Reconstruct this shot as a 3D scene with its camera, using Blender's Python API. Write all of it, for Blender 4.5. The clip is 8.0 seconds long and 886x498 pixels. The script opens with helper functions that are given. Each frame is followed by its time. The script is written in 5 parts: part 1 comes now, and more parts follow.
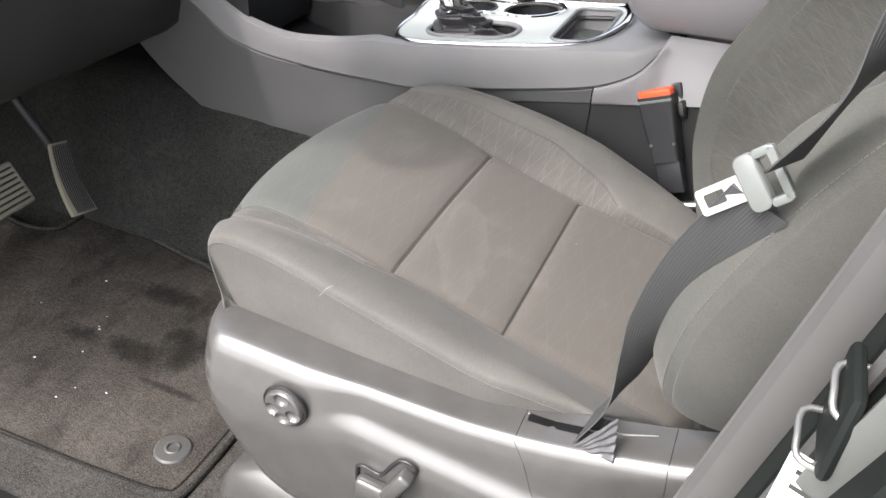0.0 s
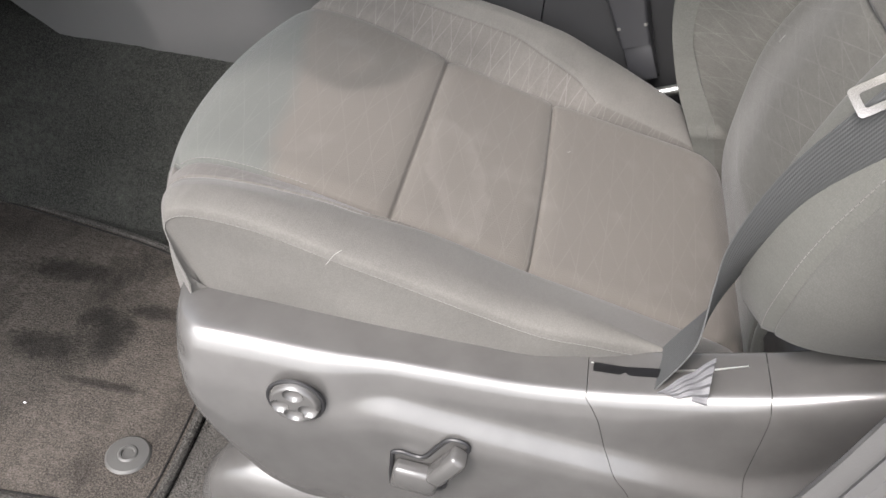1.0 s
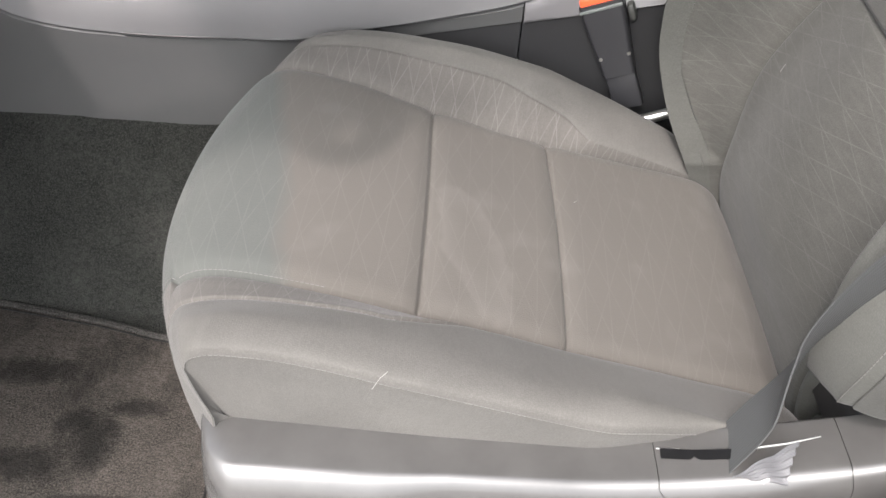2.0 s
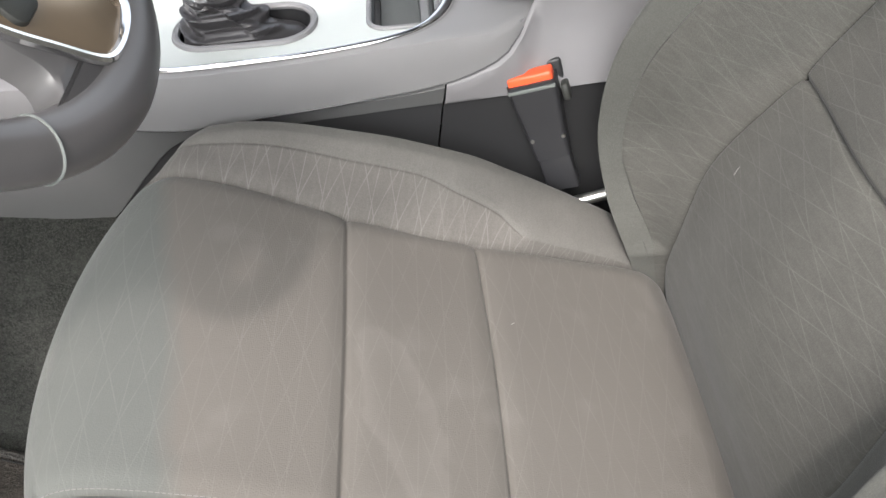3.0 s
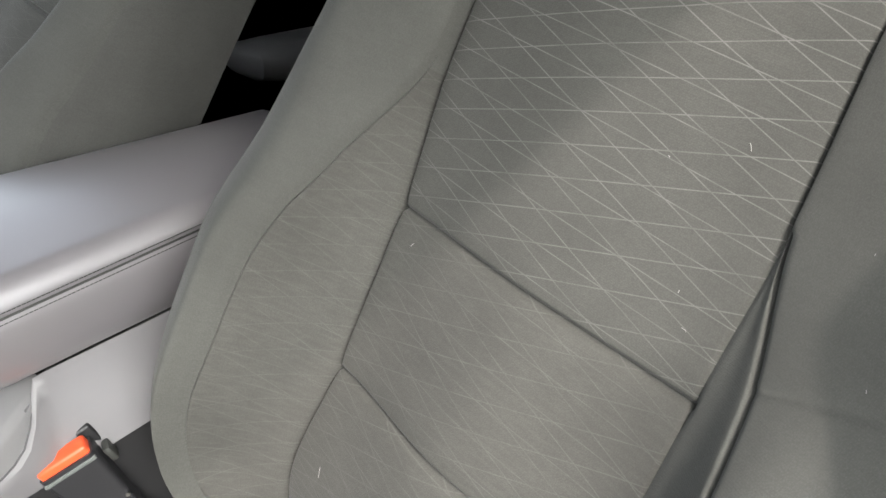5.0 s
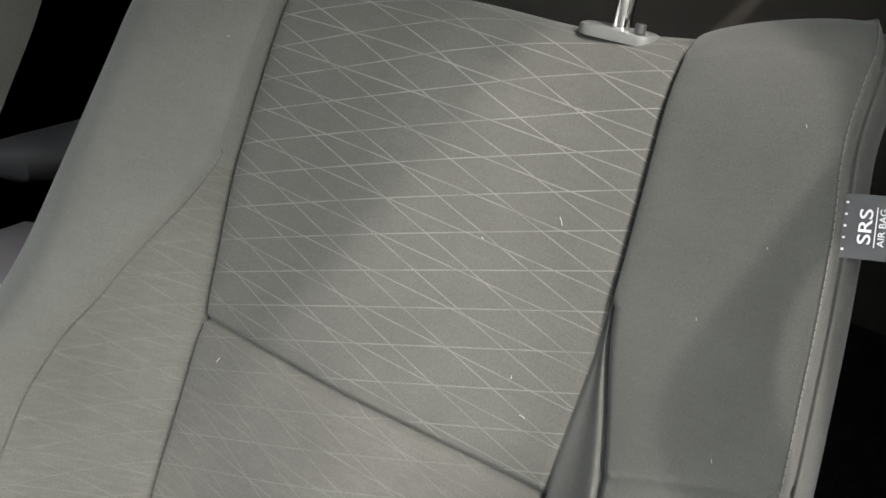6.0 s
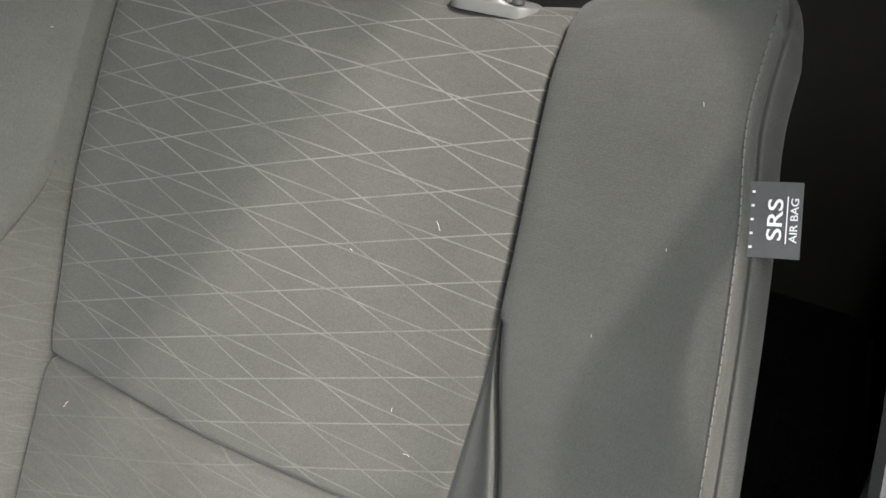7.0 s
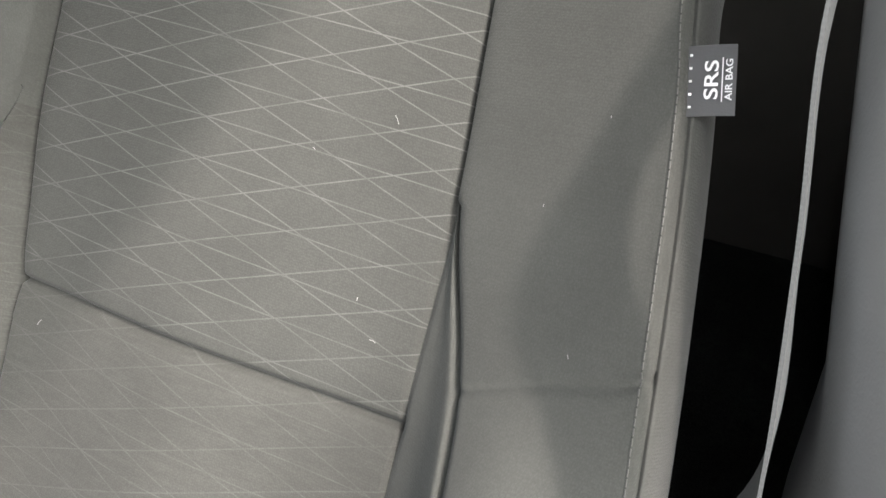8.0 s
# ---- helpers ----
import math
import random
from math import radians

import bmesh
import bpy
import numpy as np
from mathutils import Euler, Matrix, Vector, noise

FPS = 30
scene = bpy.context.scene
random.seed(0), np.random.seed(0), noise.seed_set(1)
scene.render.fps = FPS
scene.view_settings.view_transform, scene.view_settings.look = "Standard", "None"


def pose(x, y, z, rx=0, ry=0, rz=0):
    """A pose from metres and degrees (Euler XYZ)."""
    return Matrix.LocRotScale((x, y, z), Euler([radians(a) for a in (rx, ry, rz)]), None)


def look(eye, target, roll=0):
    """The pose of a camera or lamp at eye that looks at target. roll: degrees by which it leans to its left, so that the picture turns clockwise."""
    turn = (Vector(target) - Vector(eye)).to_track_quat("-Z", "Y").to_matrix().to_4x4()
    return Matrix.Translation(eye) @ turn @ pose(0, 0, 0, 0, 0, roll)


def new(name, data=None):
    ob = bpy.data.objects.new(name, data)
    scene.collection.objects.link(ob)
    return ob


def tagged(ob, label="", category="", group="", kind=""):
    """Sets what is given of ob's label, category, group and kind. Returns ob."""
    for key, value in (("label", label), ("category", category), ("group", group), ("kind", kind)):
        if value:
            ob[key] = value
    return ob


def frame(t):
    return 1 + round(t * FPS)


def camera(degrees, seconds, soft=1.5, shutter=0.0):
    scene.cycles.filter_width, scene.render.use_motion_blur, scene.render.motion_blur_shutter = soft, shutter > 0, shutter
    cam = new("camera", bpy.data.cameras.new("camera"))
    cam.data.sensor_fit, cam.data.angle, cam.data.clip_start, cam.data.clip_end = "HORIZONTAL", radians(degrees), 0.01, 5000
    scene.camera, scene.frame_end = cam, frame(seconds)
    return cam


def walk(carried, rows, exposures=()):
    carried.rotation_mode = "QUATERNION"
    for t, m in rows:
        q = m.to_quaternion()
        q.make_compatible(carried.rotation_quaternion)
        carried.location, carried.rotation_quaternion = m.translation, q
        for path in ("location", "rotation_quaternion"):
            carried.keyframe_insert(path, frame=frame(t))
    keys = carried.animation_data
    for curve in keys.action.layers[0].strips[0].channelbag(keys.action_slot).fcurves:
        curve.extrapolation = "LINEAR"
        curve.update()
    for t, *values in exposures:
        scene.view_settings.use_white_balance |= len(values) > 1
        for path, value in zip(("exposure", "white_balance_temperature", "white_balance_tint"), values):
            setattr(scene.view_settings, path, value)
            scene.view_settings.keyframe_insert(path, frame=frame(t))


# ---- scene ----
cam = camera(57.7, 8.0)

PATH = [
    (0, (0.511, -0.812, 0.899), (-0.072, 0.72, -0.246), 4.6),
    (0.5, (0.381, -0.755, 0.842), (-0.007, 0.747, -0.421), 4.7),
    (1, (0.322, -0.724, 0.837), (0.146, 0.763, -0.489), 5.3),
    (1.5, (0.245, -0.697, 0.843), (0.195, 0.782, -0.502), 5.4),
    (1.7, (0.229, -0.677, 0.855), (0.203, 0.799, -0.494), 4.4),
    (2.8, (0.194, -0.465, 0.902), (0.378, 0.956, -0.494), 6.7),
    (3, (0.212, -0.432, 0.916), (0.426, 0.967, -0.497), 6.9),
    (3.5, (0.253, -0.386, 0.927), (0.608, 1.032, -0.437), 7.7),
    (4, (0.258, -0.33, 0.955), (0.872, 1.038, -0.368), 8.1),
    (4.5, (0.248, -0.297, 1.007), (1.192, 0.969, -0.221), 8.8),
    (5, (0.278, -0.285, 1.051), (1.457, 0.888, -0.059), 6.3),
    (5.2, (0.279, -0.284, 1.056), (1.553, 0.847, 0.008), 5.7),
    (6.3, (0.347, -0.243, 1.045), (1.919, 0.579, 0.121), 6.7),
    (6.5, (0.375, -0.25, 1.044), (1.949, 0.543, 0.098), 6.3),
    (7, (0.398, -0.253, 1.034), (1.99, 0.499, 0.085), 5.6),
    (7.5, (0.392, -0.265, 1.02), (1.993, 0.465, 0.069), 4.8),
    (8, (0.366, -0.286, 0.988), (1.981, 0.423, 0.045), 4.7),
]
EXPOSURES = [(0, 1.64, 6350, 10), (1.5, 1.66, 6350, 11), (3, 1.65, 6350, 8), (4.5, 1.66, 6350, 7), (5, 1.83, 6400, 6), (6.5, 1.98, 6400, 5), (7.2, 1.96, 6400, 5), (8, 2.06, 6400, 7)]
walk(cam, [(t, look(eye, target, roll)) for t, eye, target, roll in PATH], EXPOSURES)


# ---- world, sun and exposure ----
world = bpy.data.worlds.new("overcast_sky")
scene.world = world
world.use_nodes = True
wn = world.node_tree.nodes
sky = wn.new("ShaderNodeTexSky")
sky.sky_type = "NISHITA"
sky.sun_disc = False
sky.sun_elevation = radians(50)
sky.sun_rotation = radians(205)
sky.air_density, sky.dust_density = 1.0, 6.0
grey = wn.new("ShaderNodeHueSaturation")
grey.inputs["Saturation"].default_value = 0.35
world.node_tree.links.new(sky.outputs["Color"], grey.inputs["Color"])
world.node_tree.links.new(grey.outputs["Color"], wn["Background"].inputs["Color"])
wn["Background"].inputs["Strength"].default_value = 0.208
sun = new("sun", bpy.data.lights.new("sun", "SUN"))
sun.data.energy, sun.data.angle, sun.data.color = 0.97, radians(2.5), (1.0, 0.88, 0.84)
sun.matrix_world = look((-0.84, -1.9, 3.64), (0.3, 0, 0.4))


# ---- materials ----
def nodes_of(name):
    m = bpy.data.materials.new(name)
    m.use_nodes = True
    nt = m.node_tree
    return m, nt, nt.nodes["Principled BSDF"]


def link(nt, a, b):
    nt.links.new(a, b)


def math_node(nt, op, a, b=None, c=None):
    n = nt.nodes.new("ShaderNodeMath")
    n.operation = op
    for i, v in enumerate((a, b, c)):
        if v is None:
            continue
        if isinstance(v, (int, float)):
            n.inputs[i].default_value = v
        else:
            link(nt, v, n.inputs[i])
    return n.outputs[0]


def mix_colour(nt, fac, a, b):
    n = nt.nodes.new("ShaderNodeMix")
    n.data_type = "RGBA"
    for sock, v in ((n.inputs[0], fac), (n.inputs[6], a), (n.inputs[7], b)):
        if isinstance(v, (int, float)):
            sock.default_value = v
        elif isinstance(v, tuple):
            sock.default_value = (*v, 1)
        else:
            link(nt, v, sock)
    return n.outputs[2]


def noise_node(nt, vec, scale, detail=3.0, rough=0.55):
    n = nt.nodes.new("ShaderNodeTexNoise")
    n.inputs["Scale"].default_value, n.inputs["Detail"].default_value, n.inputs["Roughness"].default_value = scale, detail, rough
    link(nt, vec, n.inputs["Vector"])
    return n.outputs["Fac"]


def ramp(nt, fac, lo, hi, a=0.0, b=1.0):
    n = nt.nodes.new("ShaderNodeMapRange")
    n.inputs["From Min"].default_value, n.inputs["From Max"].default_value = lo, hi
    n.inputs["To Min"].default_value, n.inputs["To Max"].default_value = a, b
    link(nt, fac, n.inputs["Value"])
    return n.outputs["Result"]


def bump(nt, bsdf, height, strength, distance):
    n = nt.nodes.new("ShaderNodeBump")
    n.inputs["Strength"].default_value, n.inputs["Distance"].default_value = strength, distance
    link(nt, height, n.inputs["Height"])
    link(nt, n.outputs["Normal"], bsdf.inputs["Normal"])


def coords(nt, kind="Object"):
    return nt.nodes.new("ShaderNodeTexCoord").outputs[kind]


def plain(name, colour, rough=0.5, metal=0.0, grain=0.0, grain_scale=900, spots=0.12, spec=0.5, wear_scale=9):
    """A surface with soft colour drift and fine grain relief."""
    m, nt, b = nodes_of(name)
    v = coords(nt)
    drift = noise_node(nt, v, wear_scale, 4)
    dark = tuple(c * (1 - spots) for c in colour)
    light = tuple(min(1, c * (1 + spots)) for c in colour)
    link(nt, mix_colour(nt, ramp(nt, drift, 0.3, 0.7), dark, light), b.inputs["Base Color"])
    b.inputs["Roughness"].default_value = rough
    b.inputs["Metallic"].default_value = metal
    b.inputs["Specular IOR Level"].default_value = spec
    if grain:
        bump(nt, b, noise_node(nt, v, grain_scale, 2), grain, 0.0006)
    return m


# line families of the woven pattern: direction in degrees, spacing, shift (metres)
PATTERN = ((19.6, 0.0247, 0.004), (-18, 0.0255, 0.0), (-2.5, 0.0254, 0.011))


def fabric(name, colour, lines=0.0, line_colour=(0.33, 0.33, 0.31), fade=None, stain_shade=0.0, weave=0.2, streak=0.08):
    """Knitted seat cloth: fine weave relief, drift, lint, and where lines > 0 the woven crossing lines."""
    m, nt, b = nodes_of(name)
    uv = coords(nt, "UV")
    ob = coords(nt)
    sep = nt.nodes.new("ShaderNodeSeparateXYZ")
    link(nt, uv, sep.inputs[0])
    u, v = sep.outputs[0], sep.outputs[1]
    drift = noise_node(nt, ob, 7, 5, 0.6)
    fine = noise_node(nt, ob, 1400, 2)
    colour_a = tuple(c * 0.84 for c in colour)
    colour_b = tuple(c * 1.16 for c in colour)
    base = mix_colour(nt, ramp(nt, drift, 0.32, 0.68), colour_a, colour_b)
    base = mix_colour(nt, ramp(nt, fine, 0.35, 0.75, 0.0, 0.2), base, tuple(c * 1.9 for c in colour))
    # knit: tiny loops a little longer than wide
    stretch = nt.nodes.new("ShaderNodeVectorMath")
    stretch.operation = "MULTIPLY"
    stretch.inputs[1].default_value = (1.0, 0.62, 1.0)
    link(nt, uv, stretch.inputs[0])
    loops = nt.nodes.new("ShaderNodeTexVoronoi")
    loops.inputs["Scale"].default_value, loops.inputs["Randomness"].default_value = 980, 0.6
    link(nt, stretch.outputs[0], loops.inputs["Vector"])
    knit = ramp(nt, loops.outputs["Distance"], 0.15, 0.75, 1.0, -1.0)
    base = mix_colour(nt, ramp(nt, knit, -1, 1, 0.28, 0.0), base, tuple(c * 0.45 for c in colour))
    # brushed nap: short streaks along the cross threads
    pull = nt.nodes.new("ShaderNodeVectorMath")
    pull.operation = "MULTIPLY"
    pull.inputs[1].default_value = (45.0, 260.0, 1.0)
    link(nt, uv, pull.inputs[0])
    nap = noise_node(nt, pull.outputs[0], 1.0, 4, 0.6)
    base = mix_colour(nt, ramp(nt, nap, 0.36, 0.58, streak, 0.0), base, tuple(c * 0.62 for c in colour))
    base = mix_colour(nt, ramp(nt, nap, 0.55, 0.75, 0.0, streak * 0.6), base, tuple(c * 1.6 for c in colour))
    if stain_shade:
        # shade painted cool and dark at the front; brownish from a hand's width back
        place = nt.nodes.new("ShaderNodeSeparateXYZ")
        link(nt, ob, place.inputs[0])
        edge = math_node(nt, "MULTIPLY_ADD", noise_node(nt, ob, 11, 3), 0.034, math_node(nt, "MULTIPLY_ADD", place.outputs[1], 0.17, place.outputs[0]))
        past_shade = ramp(nt, edge, 0.066, 0.086, 0.0, stain_shade)
        base = mix_colour(nt, past_shade, mix_colour(nt, 0.7, base, (colour[0] * 0.7, colour[1] * 0.82, colour[2] * 0.83)), (colour[0] * 1.0, colour[1] * 0.94, colour[2] * 0.9))
        spots = noise_node(nt, ob, 16, 2)
        base = mix_colour(nt, ramp(nt, spots, 0.6, 0.72, 0.0, 0.22), base, tuple(c * 1.35 for c in colour))
        # the pale tide mark of a dried spill on the middle panel
        wob = math_node(nt, "MULTIPLY_ADD", noise_node(nt, ob, 26, 3), 0.03, -0.015)
        dx = math_node(nt, "DIVIDE", math_node(nt, "SUBTRACT", math_node(nt, "MULTIPLY_ADD", place.outputs[1], 0.25, place.outputs[0]), 0.236), 0.03)
        dy = math_node(nt, "DIVIDE", math_node(nt, "ADD", place.outputs[1], 0.062), 0.078)
        far = math_node(nt, "ADD", math_node(nt, "SQRT", math_node(nt, "ADD", math_node(nt, "MULTIPLY", dx, dx), math_node(nt, "MULTIPLY", dy, dy))), math_node(nt, "MULTIPLY", wob, 26.0))
        tide = math_node(nt, "MULTIPLY", ramp(nt, far, 0.35, 0.95, 0.15, 1.0), ramp(nt, far, 0.98, 1.12, 1.0, 0.0))
        base = mix_colour(nt, math_node(nt, "MULTIPLY", tide, 0.15), base, tuple(c * 1.75 for c in colour))
    if lines:
        total = None
        for angle, gap, shift in PATTERN:
            a = radians(angle)
            across = math_node(nt, "ADD", math_node(nt, "MULTIPLY", u, -math.sin(a)), math_node(nt, "MULTIPLY_ADD", v, math.cos(a), shift))
            off = math_node(nt, "ABSOLUTE", math_node(nt, "SUBTRACT", math_node(nt, "FRACT", math_node(nt, "DIVIDE", across, gap)), 0.5))
            near = ramp(nt, off, 0.0, 0.00066 / gap, 1.0, 0.0)
            total = near if total is None else math_node(nt, "MAXIMUM", total, near)
        broken = ramp(nt, noise_node(nt, ob, 38, 3), 0.3, 0.62, 0.35, 1.0)
        fac = math_node(nt, "MULTIPLY", math_node(nt, "MULTIPLY", total, broken), lines)
        if fade:
            fac = math_node(nt, "MULTIPLY", fac, ramp(nt, v, fade[0], fade[1], fade[2], 1.0))
        base = mix_colour(nt, fac, base, line_colour)
    link(nt, base, b.inputs["Base Color"])
    b.inputs["Roughness"].default_value = 0.92
    b.inputs["Sheen Weight"].default_value = 0.1
    b.inputs["Sheen Roughness"].default_value = 0.4
    b.inputs["Specular IOR Level"].default_value = 0.2
    bump(nt, b, math_node(nt, "MULTIPLY_ADD", fine, 1.2, knit), weave, 0.0004)
    return m


def carpet_material(name, colour, stains=0.0):
    """Cut pile: tufts, brushed streaks, blotches and, where asked, dark stains."""
    m, nt, b = nodes_of(name)
    v = coords(nt)
    pile = noise_node(nt, v, 420, 4, 0.8)
    tuft = noise_node(nt, v, 120, 4, 0.7)
    brush = noise_node(nt, v, 30, 4, 0.65)
    blotch = noise_node(nt, v, 6.5, 6, 0.66)
    base = mix_colour(nt, ramp(nt, blotch, 0.36, 0.64), tuple(c * 0.45 for c in colour), tuple(c * 1.6 for c in colour))
    base = mix_colour(nt, ramp(nt, brush, 0.44, 0.6, 0.45, 0.0), base, tuple(c * 0.45 for c in colour))
    base = mix_colour(nt, ramp(nt, tuft, 0.4, 0.6, 0.6, 0.0), base, tuple(c * 0.3 for c in colour))
    base = mix_colour(nt, ramp(nt, pile, 0.44, 0.66, 0.0, 0.8), base, tuple(c * 2.3 for c in colour))
    if stains:
        warp = nt.nodes.new("ShaderNodeVectorMath")
        warp.operation = "MULTIPLY"
        warp.inputs[1].default_value = (1.0, 0.6, 1.0)
        link(nt, v, warp.inputs[0])
        s = noise_node(nt, warp.outputs[0], 10, 6, 0.66)
        base = mix_colour(nt, ramp(nt, s, 0.5, 0.68, 0.0, stains * 0.75), base, (0.014, 0.012, 0.010))
        # spilt patches and a scuff
        at = nt.nodes.new("ShaderNodeSeparateXYZ")
        link(nt, v, at.inputs[0])
        rag = math_node(nt, "ADD", math_node(nt, "MULTIPLY_ADD", noise_node(nt, v, 34, 5, 0.7), 4.6, -2.3), math_node(nt, "MULTIPLY_ADD", noise_node(nt, v, 150, 3, 0.7), 2.4, -1.2))
        for cx, cy, rx, ry in ((-0.268, -0.108, 0.045, 0.022), (-0.193, -0.07, 0.026, 0.034), (-0.373, -0.114, 0.026, 0.016), (-0.164, -0.151, 0.042, 0.006), (-0.225, -0.045, 0.02, 0.016), (-0.31, 0.03, 0.05, 0.02), (-0.15, -0.02, 0.03, 0.012)):
            ex = math_node(nt, "DIVIDE", math_node(nt, "SUBTRACT", at.outputs[0], cx), rx)
            ey = math_node(nt, "DIVIDE", math_node(nt, "SUBTRACT", at.outputs[1], cy), ry)
            d = math_node(nt, "ADD", math_node(nt, "ADD", math_node(nt, "MULTIPLY", ex, ex), math_node(nt, "MULTIPLY", ey, ey)), rag)
            base = mix_colour(nt, ramp(nt, d, 0.2, 2.0, stains * 0.85, 0.0), base, (0.011, 0.0095, 0.008))
    link(nt, base, b.inputs["Base Color"])
    b.inputs["Roughness"].default_value = 1.0
    b.inputs["Specular IOR Level"].default_value = 0.05
    b.inputs["Sheen Weight"].default_value = 0.04
    bump(nt, b, math_node(nt, "ADD", pile, tuft), 1.0, 0.006)
    return m


def webbing_material(name, colour):
    """Ribbed belt webbing: u across the belt, v along it."""
    m, nt, b = nodes_of(name)
    sep = nt.nodes.new("ShaderNodeSeparateXYZ")
    link(nt, coords(nt, "UV"), sep.inputs[0])
    rib = math_node(nt, "SINE", math_node(nt, "MULTIPLY", sep.outputs[0], 2 * math.pi / 0.0026))
    tw = math_node(nt, "SINE", math_node(nt, "MULTIPLY", math_node(nt, "ADD", sep.outputs[0], sep.outputs[1]), 2 * math.pi / 0.0018))
    base = mix_colour(nt, ramp(nt, rib, -1, 1, 0.22, 0.0), colour, tuple(c * 0.4 for c in colour))
    base = mix_colour(nt, ramp(nt, tw, -1, 1, 0.3, 0.0), base, tuple(c * 0.5 for c in colour))
    link(nt, base, b.inputs["Base Color"])
    b.inputs["Roughness"].default_value = 0.55
    b.inputs["Specular IOR Level"].default_value = 0.35
    bump(nt, b, math_node(nt, "MULTIPLY_ADD", tw, 0.3, rib), 0.25, 0.0004)
    return m


M_CLOTH = fabric("plain_cloth", (0.098, 0.094, 0.087))
M_INSERT = fabric("patterned_cloth", (0.098, 0.092, 0.085), lines=0.07, stain_shade=0.7)
M_STRIP = fabric("strip_cloth", (0.098, 0.092, 0.085), lines=0.19, streak=0.16)
# same fabric as the cushion; backrest and side tones lowered to stand for shade
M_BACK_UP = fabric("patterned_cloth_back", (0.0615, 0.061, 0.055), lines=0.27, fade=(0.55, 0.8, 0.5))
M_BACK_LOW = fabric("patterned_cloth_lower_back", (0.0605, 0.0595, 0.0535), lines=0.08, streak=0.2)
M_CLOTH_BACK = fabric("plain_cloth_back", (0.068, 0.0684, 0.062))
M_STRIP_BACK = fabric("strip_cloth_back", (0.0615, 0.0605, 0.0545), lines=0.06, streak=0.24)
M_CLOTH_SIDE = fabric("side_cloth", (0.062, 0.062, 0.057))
M_SHIELD = plain("satin_grey_plastic", (0.06, 0.0585, 0.0565), 0.25, grain=0.08, spots=0.1, spec=0.85, wear_scale=26)
M_DARK = plain("dark_plastic", (0.033, 0.034, 0.031), 0.5, grain=0.2)
M_BLACK = plain("black_plastic", (0.012, 0.012, 0.013), 0.45)
M_CONSOLE = plain("grey_grained_plastic", (0.175, 0.172, 0.175), 0.42, grain=0.25, grain_scale=1400, spots=0.05)
M_TOP = plain("console_top_plastic", (0.43, 0.45, 0.43), 0.33, grain=0.1, spots=0.04)
M_LEATHER = plain("soft_black_vinyl", (0.075, 0.072, 0.072), 0.36, grain=0.05, grain_scale=1500, spots=0.05)
M_VINYL = plain("soft_grey_vinyl", (0.15, 0.14, 0.147), 0.42, grain=0.05, grain_scale=1500, spots=0.04, spec=1.0)
M_VINYL.node_tree.nodes["Principled BSDF"].inputs["Coat Weight"].default_value = 1.0
M_VINYL.node_tree.nodes["Principled BSDF"].inputs["Coat Roughness"].default_value = 0.4
M_VINYL.node_tree.nodes["Principled BSDF"].inputs["Coat IOR"].default_value = 2.2
M_CHROME = plain("chrome", (0.8, 0.8, 0.8), 0.1, 1.0, spots=0.02)
M_METAL = plain("brushed_metal", (0.55, 0.55, 0.53), 0.28, 1.0)
M_CARPET = carpet_material("grey_carpet", (0.07, 0.066, 0.06))
M_DARKCARPET = carpet_material("dark_tunnel_carpet", (0.033, 0.034, 0.03))
M_MAT = carpet_material("floor_mat_pile", (0.08, 0.07, 0.06), stains=0.9)
M_WEB = webbing_material("belt_webbing", (0.058, 0.06, 0.06))
M_RED = plain("red_button_plastic", (0.75, 0.09, 0.03), 0.35)
M_TONGUE = plain("pale_grey_plastic", (0.12, 0.13, 0.124), 0.4)
M_SLEEVE = plain("grey_sleeve_plastic", (0.1, 0.1, 0.094), 0.4)
M_RUBBER = plain("rubber", (0.02, 0.02, 0.02), 0.7)
M_TRIM = plain("pillar_trim_plastic", (0.035, 0.037, 0.036), 0.45, grain=0.25, grain_scale=900)
M_SEALSTRIP = plain("weatherstrip_rubber", (0.065, 0.064, 0.063), 0.55)
M_TAG = plain("tag_cloth", (0.16, 0.16, 0.162), 0.6, grain=0.2)
M_WHITE = plain("white_print", (0.8, 0.8, 0.8), 0.6)
M_THREAD = plain("stitch_thread", (0.12, 0.117, 0.11), 0.8)
M_LINER = plain("headliner_cloth", (0.45, 0.43, 0.4), 0.9)
M_TAN = plain("rear_trim", (0.065, 0.056, 0.045), 0.7)
M_PALE_TRIM = plain("pale_pillar_plastic", (0.42, 0.41, 0.4), 0.4, grain=0.5, grain_scale=420)


# ---- mesh helpers ----
def mesh_object(name, mesh, material, parent=None, label=""):
    mesh.materials.append(material)
    ob = new(name, mesh)
    if parent is not None:
        ob.parent = parent
    if label:
        ob["label"] = label
    return ob


def part(name, bm, material, parent=None, label="", smooth=True):
    mesh = bpy.data.meshes.new(name)
    bm.normal_update()
    bm.to_mesh(mesh)
    bm.free()
    if smooth:
        mesh.shade_smooth()
        mesh.set_sharp_from_angle(angle=radians(38))
    return mesh_object(name, mesh, material, parent, label)


def thing(name, label, category, group="", kind="", at=(0, 0, 0)):
    ob = new(name)
    ob.location = at
    ob.empty_display_size = 0.05
    return tagged(ob, label, category, group, kind)


